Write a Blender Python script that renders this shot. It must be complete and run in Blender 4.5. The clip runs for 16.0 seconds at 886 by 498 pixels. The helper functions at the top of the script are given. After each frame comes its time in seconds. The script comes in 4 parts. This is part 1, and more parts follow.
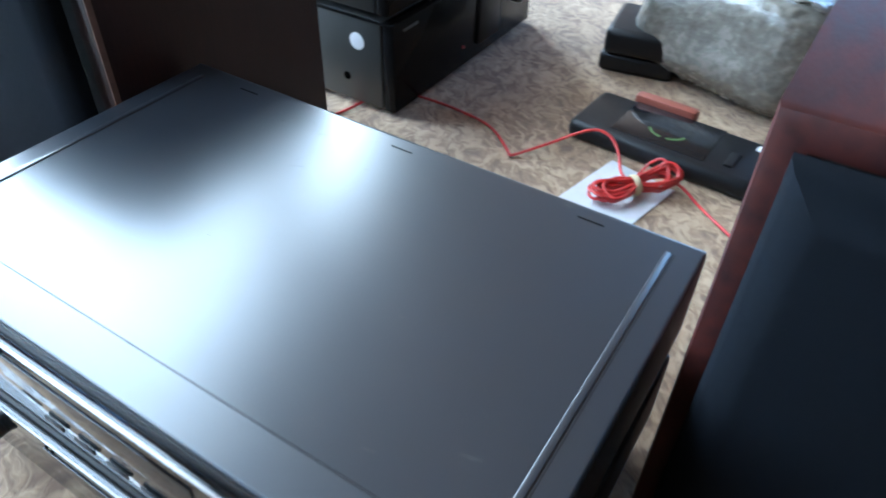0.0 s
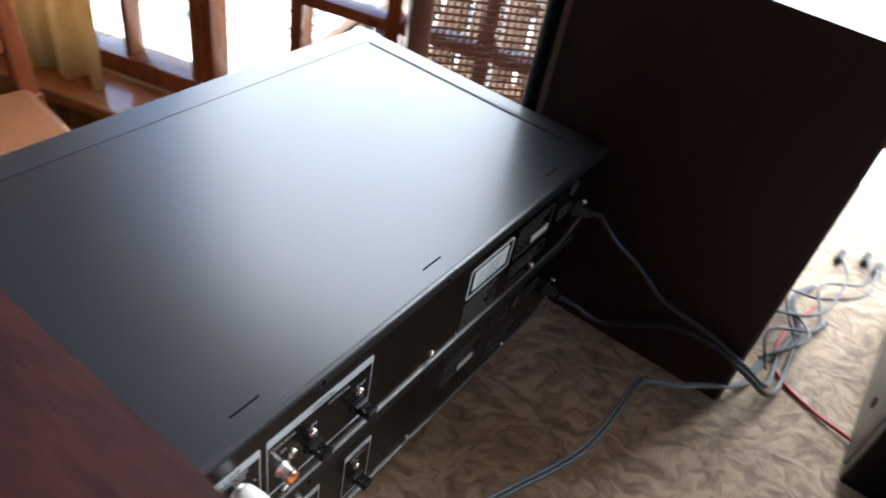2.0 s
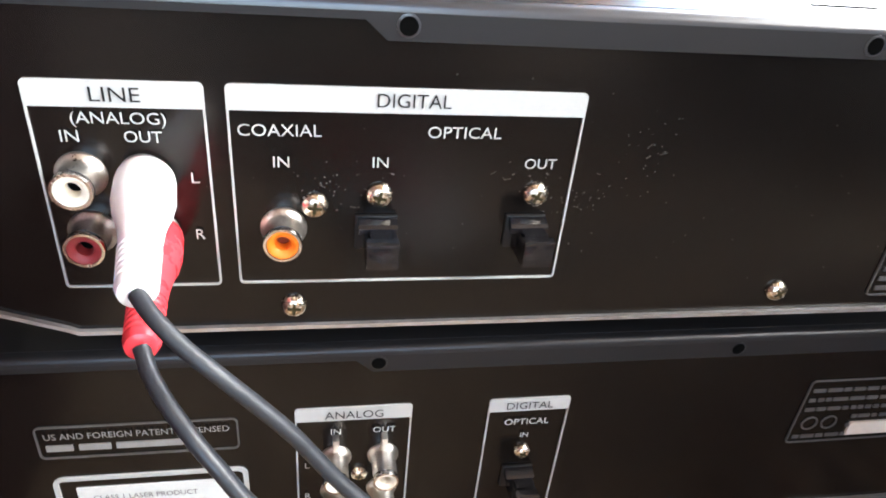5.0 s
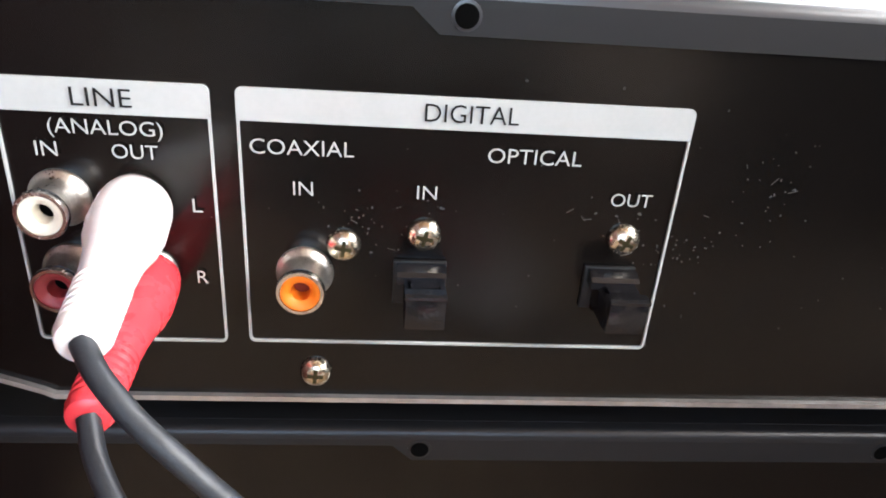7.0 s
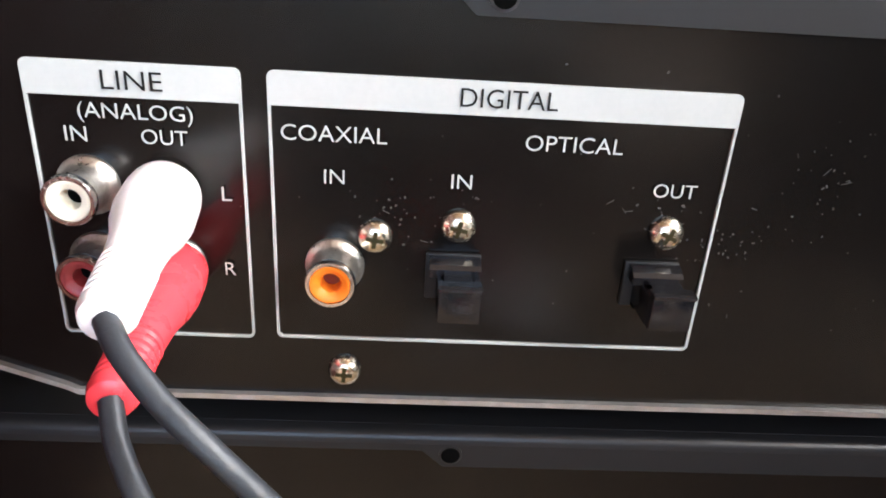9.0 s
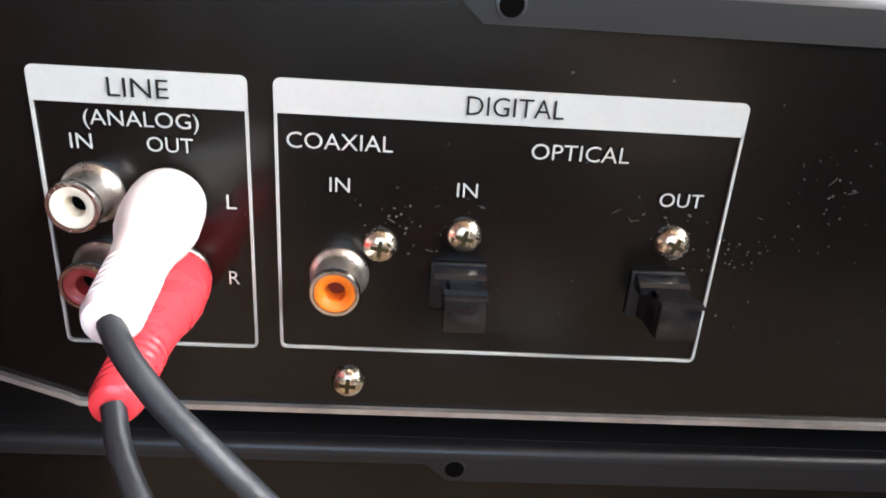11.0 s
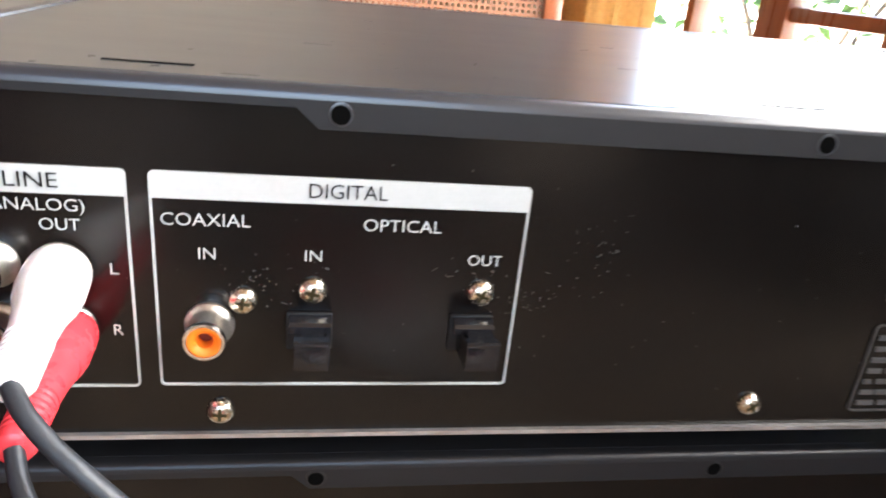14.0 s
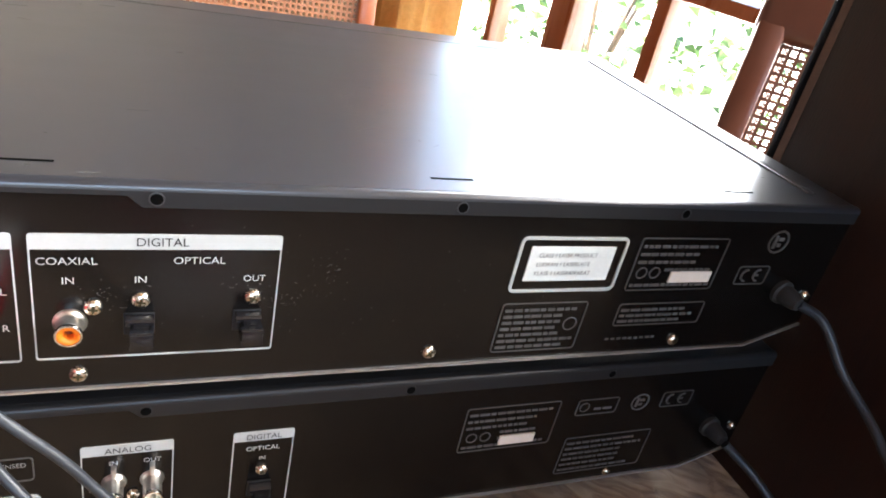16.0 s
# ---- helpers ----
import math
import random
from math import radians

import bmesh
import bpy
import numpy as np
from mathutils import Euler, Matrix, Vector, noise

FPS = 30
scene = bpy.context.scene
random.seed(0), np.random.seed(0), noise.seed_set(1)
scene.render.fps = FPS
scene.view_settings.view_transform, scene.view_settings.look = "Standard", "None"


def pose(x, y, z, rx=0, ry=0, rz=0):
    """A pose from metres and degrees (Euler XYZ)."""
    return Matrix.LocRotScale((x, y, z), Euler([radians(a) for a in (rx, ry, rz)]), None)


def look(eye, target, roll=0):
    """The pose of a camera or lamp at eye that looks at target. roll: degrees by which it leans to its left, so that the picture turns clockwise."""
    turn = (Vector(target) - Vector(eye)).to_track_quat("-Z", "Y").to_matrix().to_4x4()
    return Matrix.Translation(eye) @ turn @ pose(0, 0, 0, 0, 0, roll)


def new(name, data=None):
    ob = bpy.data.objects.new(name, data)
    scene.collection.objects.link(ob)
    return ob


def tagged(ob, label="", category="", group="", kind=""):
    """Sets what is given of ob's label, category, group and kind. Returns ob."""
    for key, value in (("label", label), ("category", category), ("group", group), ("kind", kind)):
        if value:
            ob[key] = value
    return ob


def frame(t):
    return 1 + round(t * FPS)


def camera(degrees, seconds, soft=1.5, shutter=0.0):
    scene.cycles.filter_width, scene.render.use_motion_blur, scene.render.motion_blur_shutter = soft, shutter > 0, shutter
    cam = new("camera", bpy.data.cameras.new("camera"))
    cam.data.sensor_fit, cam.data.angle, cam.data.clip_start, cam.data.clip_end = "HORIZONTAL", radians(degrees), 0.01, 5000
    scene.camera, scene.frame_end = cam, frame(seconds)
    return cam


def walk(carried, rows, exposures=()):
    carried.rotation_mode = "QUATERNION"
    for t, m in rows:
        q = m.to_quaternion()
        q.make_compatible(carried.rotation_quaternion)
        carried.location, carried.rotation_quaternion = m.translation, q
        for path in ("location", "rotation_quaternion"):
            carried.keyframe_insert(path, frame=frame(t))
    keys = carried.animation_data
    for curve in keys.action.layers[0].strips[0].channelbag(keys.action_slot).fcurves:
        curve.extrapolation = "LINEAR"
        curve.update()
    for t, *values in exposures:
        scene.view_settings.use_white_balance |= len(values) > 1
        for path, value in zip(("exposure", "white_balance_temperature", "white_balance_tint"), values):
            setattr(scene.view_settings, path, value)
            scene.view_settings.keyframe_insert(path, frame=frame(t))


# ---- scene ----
cam = camera(63.9, 16.0, soft=1.8, shutter=0.3)
PATH = [
    (0, (-0.239, 0.344, 1.211), (0.551, -0.942, -0.101), 1.6),
    (0.3, (-0.267, 0.273, 1.216), (0.78, -0.806, -0.103), -1.0),
    (0.5, (-0.291, 0.252, 1.248), (0.949, -0.668, -0.023), 1.2),
    (0.6, (-0.309, 0.224, 1.255), (1.042, -0.543, -0.004), 1.4),
    (0.9, (-0.363, 0.146, 1.266), (1.127, -0.232, -0.014), 4.3),
    (1, (-0.379, 0.108, 1.263), (1.13, -0.142, -0.026), 6.4),
    (1.2, (-0.382, 0.05, 1.254), (1.148, 0.029, -0.033), 7.1),
    (1.5, (-0.369, -0.037, 1.252), (1.194, 0.16, 0.019), 9.9),
    (1.8, (-0.317, -0.106, 1.228), (1.173, 0.388, -0.01), 12.7),
    (2, (-0.267, -0.143, 1.217), (1.068, 0.607, -0.07), 11.8),
    (2.1, (-0.248, -0.157, 1.209), (1.03, 0.693, -0.073), 11.5),
    (2.5, (-0.18, -0.182, 1.145), (0.694, 1.016, -0.197), 5.5),
    (3, (-0.133, -0.17, 1.099), (0.536, 1.219, -0.175), 6.9),
    (3.5, (-0.127, -0.163, 1.061), (0.421, 1.357, -0.118), 10.0),
    (4, (-0.124, -0.152, 1.019), (0.326, 1.418, -0.135), 8.5),
    (4.5, (-0.12, -0.147, 0.997), (0.285, 1.47, -0.107), 7.4),
    (4.7, (-0.12, -0.144, 0.987), (0.262, 1.493, -0.097), 6.6),
    (7, (-0.1140, -0.1128, 0.9554), (0.0617, 1.6747, 0.0757), 4.30),
    (7.5, (-0.1102, -0.1109, 0.9507), (0.0153, 1.7012, 0.1136), 3.63),
    (8, (-0.1152, -0.1110, 0.9453), (-0.0230, 1.7144, 0.1333), 3.50),
    (8.5, (-0.1166, -0.1113, 0.9467), (-0.0336, 1.7123, 0.1296), 3.29),
    (9, (-0.1151, -0.1112, 0.9482), (-0.0110, 1.7107, 0.1298), 3.66),
    (9.5, (-0.1160, -0.1107, 0.9454), (-0.0051, 1.7301, 0.1713), 4.06),
    (12, (-0.1162, -0.1118, 0.9477), (-0.0141, 1.7387, 0.1961), 3.60),
    (12.5, (-0.1175, -0.1108, 0.9493), (-0.0117, 1.7447, 0.2105), 4.04),
    (13, (-0.1142, -0.1134, 0.9511), (-0.0017, 1.7380, 0.2031), 3.90),
    (13.5, (-0.1127, -0.1151, 0.9533), (0.0350, 1.7287, 0.1927), 3.92),
    (14, (-0.1051, -0.1352, 0.9688), (0.2353, 1.6859, 0.2154), 5.78),
    (14.5, (-0.1019, -0.1627, 0.9912), (0.3663, 1.6298, 0.2379), 6.83),
    (15, (-0.1022, -0.1878, 1.0199), (0.5087, 1.5317, 0.2012), 9.90),
    (15.5, (-0.0985, -0.2048, 1.0327), (0.6266, 1.4309, 0.1390), 11.47),
    (16, (-0.1068, -0.2089, 1.0454), (0.6789, 1.3751, 0.1106), 13.24),
]
EXPOSURES = [(0, 3.1, 4750, -3), (0.6, 2.62, 4850, -1), (1.0, 2.52, 5150, 1), (1.5, 2.5, 5500, 3), (2.1, 2.72, 5850, 5), (2.5, 3.2, 5900, 5), (3.5, 3.8, 6150, 8), (4.0, 4.0, 6300, 9), (4.6, 4.05, 6350, 9),
             (7.0, 3.66, 6400, 10), (8.0, 4.12, 6350, 9), (9.0, 3.8, 6400, 10), (13.0, 3.58, 6400, 10), (14.0, 3.9, 6450, 10), (14.5, 4.0, 6450, 10), (16.0, 3.88, 6450, 10)]
walk(cam, [(t, look(eye, target, roll)) for t, eye, target, roll in PATH], EXPOSURES)

# ---- light ----
world = bpy.data.worlds.new("world")
scene.world = world
world.use_nodes = True
wn = world.node_tree.nodes
sky = wn.new("ShaderNodeTexSky")
sky.sky_type, sky.sun_disc = "NISHITA", False
sky.sun_elevation, sky.sun_rotation = radians(56), radians(-24)
world.node_tree.links.new(sky.outputs[0], wn["Background"].inputs[0])
wn["Background"].inputs[1].default_value = 0.15
sun = new("sun", bpy.data.lights.new("sun", "SUN"))
sun.data.energy, sun.data.angle, sun.data.color = 5.0, radians(0.5), (1.0, 0.95, 0.87)
sun.matrix_world = look((-2.2, 5, 8.1), (0, 0, 0))


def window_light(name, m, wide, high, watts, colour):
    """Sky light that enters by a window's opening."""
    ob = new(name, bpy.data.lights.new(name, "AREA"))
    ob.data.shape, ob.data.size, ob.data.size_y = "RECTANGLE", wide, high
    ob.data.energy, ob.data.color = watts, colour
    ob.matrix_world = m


for s0, s1, z0, z1, watts in ((0.0, 0.73, 0.9, 2.3, 3.8), (0.96, 1.95, 0.85, 2.38, 11.0), (2.24, 2.84, 1.2, 2.42, 8.5)):
    x, y, z = 0.678 - 0.075 + 0.28 * (s0 + s1) / 2, 1.074 - 0.022 - 0.96 * (s0 + s1) / 2, (z0 + z1) / 2
    window_light("east_window_light", look((x, y, z), (x - 0.96, y - 0.28, z)), s1 - s0, z1 - z0, watts, (1.0, 0.98, 0.96))
# fill lamp in an unseen south window, added to light the deck backs
window_light("south_fill_light", look((-0.3, -2.3, 1.6), (-0.3, 0, 1.6)), 1.2, 1.1, 0.3, (1.0, 0.95, 0.88))


# ---- materials ----
def mat(name, colour, rough=0.5, metal=0.0, dark=None, scale=30.0, bump=0.0, bscale=None, stretch=(1, 1, 1),
        rvar=0.08, coat=0.0, spec=0.5, detail=6.0, trans=0.0, sheen=0.0, sub=0.0):
    """A surface with variation of colour, gloss and relief at two scales."""
    m = bpy.data.materials.new(name)
    m.use_nodes = True
    t = m.node_tree
    n, l = t.nodes, t.links
    b = n["Principled BSDF"]
    b.inputs["Roughness"].default_value = rough
    b.inputs["Metallic"].default_value = metal
    b.inputs["Coat Weight"].default_value = coat
    b.inputs["Specular IOR Level"].default_value = spec
    b.inputs["Transmission Weight"].default_value = trans
    b.inputs["Sheen Weight"].default_value = sheen
    b.inputs["Subsurface Weight"].default_value = sub
    b.inputs["Subsurface Scale"].default_value = 0.005
    co = n.new("ShaderNodeTexCoord")
    mp = n.new("ShaderNodeMapping")
    mp.inputs["Scale"].default_value = stretch
    l.new(co.outputs["Object"], mp.inputs["Vector"])
    big, small = n.new("ShaderNodeTexNoise"), n.new("ShaderNodeTexNoise")
    big.inputs["Scale"].default_value, small.inputs["Scale"].default_value = scale, scale * 7.3
    for x in (big, small):
        x.inputs["Detail"].default_value = detail
        l.new(mp.outputs[0], x.inputs["Vector"])
    add = n.new("ShaderNodeMath")
    add.operation = "ADD"
    half = n.new("ShaderNodeMath")
    half.operation = "MULTIPLY"
    half.inputs[1].default_value = 0.5
    l.new(big.outputs[0], add.inputs[0])
    l.new(small.outputs[0], add.inputs[1])
    l.new(add.outputs[0], half.inputs[0])
    ramp = n.new("ShaderNodeValToRGB")
    d = dark or [c * 0.8 for c in colour]
    ramp.color_ramp.elements[0].color, ramp.color_ramp.elements[1].color = (*d, 1), (*colour, 1)
    ramp.color_ramp.elements[0].position, ramp.color_ramp.elements[1].position = 0.36, 0.64
    l.new(half.outputs[0], ramp.inputs[0])
    l.new(ramp.outputs[0], b.inputs["Base Color"])
    mr = n.new("ShaderNodeMapRange")
    mr.inputs["From Min"].default_value, mr.inputs["From Max"].default_value = 0.35, 0.65
    mr.inputs["To Min"].default_value, mr.inputs["To Max"].default_value = max(0.02, rough - rvar), min(1, rough + rvar)
    l.new(half.outputs[0], mr.inputs["Value"])
    l.new(mr.outputs[0], b.inputs["Roughness"])
    if bump:
        bn, bt = n.new("ShaderNodeBump"), n.new("ShaderNodeTexNoise")
        bt.inputs["Scale"].default_value = bscale or scale * 10
        bt.inputs["Detail"].default_value = 4
        l.new(mp.outputs[0], bt.inputs["Vector"])
        bn.inputs["Strength"].default_value, bn.inputs["Distance"].default_value = bump, 0.002
        l.new(bt.outputs[0], bn.inputs["Height"])
        l.new(bn.outputs[0], b.inputs["Normal"])
    return m


M_COVER = mat("satin black painted steel", (0.018, 0.020, 0.0247), 0.292, 0, (0.018, 0.020, 0.0247), 7, rvar=0.014, spec=0.72, detail=3, stretch=(0.6, 1.5, 1))
M_COVER.node_tree.nodes["Principled BSDF"].inputs["IOR"].default_value = 1.5
# darker, less glossy copy of M_COVER, for the lower deck and rib strips
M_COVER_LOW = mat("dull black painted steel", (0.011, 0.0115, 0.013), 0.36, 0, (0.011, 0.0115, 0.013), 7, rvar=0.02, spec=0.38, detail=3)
M_PANEL = mat("black lacquered back panel", (0.0042, 0.0035, 0.0032), 0.21, 0, (0.0042, 0.0035, 0.0032), 14, rvar=0.03, detail=5, spec=0.31)
M_CHASSIS = mat("dull black chassis", (0.011, 0.011, 0.012), 0.5, 0, (0.011, 0.011, 0.012), 3, rvar=0.0, spec=0.3)
M_BARE = mat("bare galvanised edge", (0.55, 0.54, 0.52), 0.38, 0.8, (0.4, 0.39, 0.38), 60, 0.1)
M_PRINT = mat("pale grey screen print", (0.45, 0.468, 0.452), 0.5, 0, (0.42, 0.438, 0.424), 160)
M_PRINT_MID = mat("mid grey screen print", (0.24, 0.24, 0.23), 0.5, 0, (0.2, 0.2, 0.19), 200)
M_PRINT_DIM = mat("dim grey screen print", (0.085, 0.082, 0.078), 0.55, 0, (0.055, 0.052, 0.05), 200)
M_PRINT_DARK = mat("black print", (0.008, 0.008, 0.008), 0.6, spec=0.2)
M_PRINT_GREY = mat("grey print", (0.11, 0.11, 0.11), 0.5)
M_LABEL = mat("white paper label", (0.68, 0.71, 0.67), 0.6, 0, (0.6, 0.63, 0.6), 80)
M_CREAM = mat("cream sticker", (0.75, 0.66, 0.55), 0.6, 0, (0.66, 0.58, 0.48), 80)
M_BRASS = mat("yellow zinc screw", (0.78, 0.72, 0.62), 0.25, 1.0, (0.6, 0.53, 0.41), 180, 0.05, 900, rvar=0.05)
# slots are raised crosses; the recess's shade is put into this colour
M_SLOT = mat("dark olive screw slot", (0.06, 0.052, 0.018), 0.4, 0.5, (0.015, 0.013, 0.006), 900)
M_NICKEL = mat("tinned jack shell", (0.78, 0.75, 0.70), 0.36, 1.0, (0.55, 0.52, 0.47), 260, 0.12, 1500, rvar=0.1)
M_RIM = mat("polished jack rim", (0.8, 0.76, 0.72), 0.2, 1.0, (0.66, 0.62, 0.58), 200)
# dark copy of the orange insert, for the shade down its hole
M_JACK_DEEP = mat("shaded orange socket hole", (0.22, 0.022, 0.004), 0.5, 0, (0.12, 0.012, 0.003))
M_JACK_WHITE = mat("ivory plastic insert", (0.88, 0.82, 0.68), 0.4)
M_JACK_RED = mat("dark red plastic insert", (0.3, 0.035, 0.04), 0.4)
M_JACK_ORANGE = mat("orange plastic insert", (0.85, 0.2, 0.012), 0.4)
# near-black puts the shade of holes, slots and seams into the colour
M_HOLE = mat("unlit hollow", (0.003, 0.003, 0.003), 0.9, 0, (0.003, 0.003, 0.003), rvar=0.0, spec=0.0)
M_OPTIC = mat("glossy black plastic", (0.008, 0.008, 0.0095), 0.15, 0, (0.008, 0.008, 0.0095), 300, 0.06, 1200, rvar=0.05)
M_PLUG_WHITE = mat("white moulded plastic", (0.85, 0.8, 0.78), 0.38, 0, (0.78, 0.72, 0.7), 120, sub=0.1)
M_PLUG_RED = mat("red moulded plastic", (0.8, 0.055, 0.07), 0.27, 0, (0.76, 0.048, 0.062), 40)
M_CABLE = mat("dark grey cable sheath", (0.022, 0.025, 0.029), 0.4, 0, (0.022, 0.025, 0.029), 60, 0.1, 500, rvar=0.06, spec=0.4)
M_CABLE_RED = mat("red wire sheath", (0.5, 0.03, 0.025), 0.35, 0, (0.36, 0.02, 0.02), 90)
M_BAND = mat("tan rubber band", (0.62, 0.5, 0.3), 0.6)
M_VENEER = mat("mahogany veneer", (0.052, 0.0125, 0.0095), 0.47, 0, (0.017, 0.008, 0.0082), 8, 0.08, 160, (2.4, 0.8, 2.4), 0.05, spec=0.17)
M_VENEER_DARK = mat("dark walnut veneer", (0.03, 0.0115, 0.0085), 0.45, 0, (0.016, 0.007, 0.0055), 6, 0.12, 140, (9, 9, 1), 0.08, spec=0.3)
M_VENEER_EDGE = mat("brown veneer edge", (0.14, 0.07, 0.045), 0.45, 0, (0.09, 0.045, 0.03), 30)
M_GRILLE = mat("charcoal speaker cloth", (0.0058, 0.007, 0.0095), 0.9, 0, (0.0045, 0.0055, 0.0078), 300, 0.4, 2500, spec=0.08)
M_BAFFLE = mat("matt black baffle", (0.012, 0.012, 0.013), 0.6)
M_WINDOW = mat("varnished red-brown timber", (0.4, 0.135, 0.05), 0.3, 0, (0.27, 0.08, 0.028), 8, 0.1, 120, (1, 1, 0.12), 0.08, coat=0.2)
M_SILL = mat("varnished orange sill", (0.58, 0.23, 0.075), 0.28, 0, (0.42, 0.15, 0.048), 8, 0.1, 120, (1, 0.12, 1), 0.08, coat=0.3)
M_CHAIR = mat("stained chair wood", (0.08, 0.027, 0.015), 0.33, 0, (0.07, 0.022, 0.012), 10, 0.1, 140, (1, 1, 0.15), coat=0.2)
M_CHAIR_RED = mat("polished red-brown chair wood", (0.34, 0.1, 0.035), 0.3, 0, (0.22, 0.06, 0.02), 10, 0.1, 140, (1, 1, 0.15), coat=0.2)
# cane colour lowered to stand for its shaded side against the window
M_CANE = mat("brown woven cane darkened for backlight", (0.13, 0.05, 0.026), 0.45, 0, (0.08, 0.03, 0.016), 90)
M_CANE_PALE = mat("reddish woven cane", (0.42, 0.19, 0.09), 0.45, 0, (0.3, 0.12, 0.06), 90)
M_SEAT = mat("tan leather seat", (0.36, 0.15, 0.06), 0.35, 0, (0.26, 0.1, 0.04), 12, 0.2, 200)
M_WALL = mat("cream plaster", (0.74, 0.66, 0.53), 0.8, 0, (0.68, 0.6, 0.48), 3, 0.15, 60)
# ceiling out of view, darkened to dim its reflection in the deck top
M_CEIL = mat("dark unseen timber ceiling", (0.15, 0.095, 0.055), 0.6, 0, (0.1, 0.062, 0.036), 3, 0.1, 60, (1, 8, 1))
# for walls out of view; kept dark to cut the room's bounce light
M_WALL_UNSEEN = mat("dark unseen timber wall", (0.16, 0.1, 0.06), 0.55, 0, (0.11, 0.065, 0.04), 4, 0.1, 60, (8, 8, 1))
M_FLOOR = mat("dark brown floor boards", (0.1, 0.05, 0.026), 0.4, 0, (0.065, 0.031, 0.016), 5, 0.1, 60, (1, 8, 1))
M_CURTAIN_G = mat("gold curtain", (0.8, 0.52, 0.2), 0.6, 0, (0.66, 0.4, 0.13), 14, 0.15)
for m in (M_CURTAIN_G,):  # thin cloth lets light through
    nn, ll = m.node_tree.nodes, m.node_tree.links
    bs, out = nn["Principled BSDF"], nn["Material Output"]
    tr, mx = nn.new("ShaderNodeBsdfTranslucent"), nn.new("ShaderNodeMixShader")
    mx.inputs[0].default_value = 0.5
    ll.new(bs.inputs["Base Color"].links[0].from_socket, tr.inputs["Color"])
    ll.new(bs.outputs[0], mx.inputs[1])
    ll.new(tr.outputs[0], mx.inputs[2])
    ll.new(mx.outputs[0], out.inputs["Surface"])
M_GREY = mat("grey-black sheet metal case", (0.047, 0.049, 0.048), 0.33, 0, (0.047, 0.049, 0.048), 6, rvar=0.04, detail=4, spec=0.7)
M_FASCIA = mat("glossy black deck fascia", (0.0075, 0.0075, 0.008), 0.08, 0, (0.0075, 0.0075, 0.008), 5, rvar=0.02, detail=2, spec=0.6)
M_FRONT = mat("black plastic fascia", (0.0065, 0.0065, 0.007), 0.22, 0, (0.0065, 0.0065, 0.007), 5, rvar=0.03, detail=2, spec=0.12)
M_GLASS_DARK = mat("smoked display window", (0.01, 0.01, 0.012), 0.06, 0, None, 15)
M_GOLD = mat("dull gold print", (0.2, 0.15, 0.055), 0.45, 0.3)
M_PLASTIC = mat("black plastic", (0.0075, 0.0075, 0.0085), 0.42, 0, (0.0075, 0.0075, 0.0085), 40, 0.1, 400, rvar=0.03, spec=0.28)
M_TERRA = mat("brick red plastic", (0.28, 0.08, 0.05), 0.5, 0, (0.2, 0.055, 0.035), 30)
M_BUBBLE = mat("cloudy bubble wrap", (0.25, 0.23, 0.195), 0.22, 0, (0.11, 0.1, 0.082), 16, 0.9, 110, rvar=0.12)
M_PAPER = mat("white paper", (0.6, 0.6, 0.62), 0.6, 0, (0.55, 0.55, 0.57), 30)
M_GROUND = mat("pale dry garden ground", (0.8, 0.77, 0.7), 0.9, 0, (0.7, 0.66, 0.58), 1.2, 0.3, 20)
M_GRASS = mat("lawn", (0.1, 0.17, 0.04), 0.8, 0, (0.06, 0.11, 0.025), 3, 0.5, 60)
M_LEAF = mat("green leaf", (0.09, 0.17, 0.03), 0.45, 0, (0.05, 0.1, 0.02), 12)
M_BARK = mat("bark", (0.16, 0.11, 0.07), 0.85, 0, (0.09, 0.06, 0.04), 20, 0.5)
# base colour lowered so that the sunlit lounger reads as shaded
M_BOARD = mat("timber board darkened for shade", (0.13, 0.075, 0.042), 0.7, 0, (0.085, 0.048, 0.027), 8, 0.2, 90, (1, 6, 1))
M_DUST = mat("pale dust", (0.065, 0.064, 0.06), 0.6)
M_RUBBER = mat("black rubber foot", (0.015, 0.015, 0.015), 0.7)


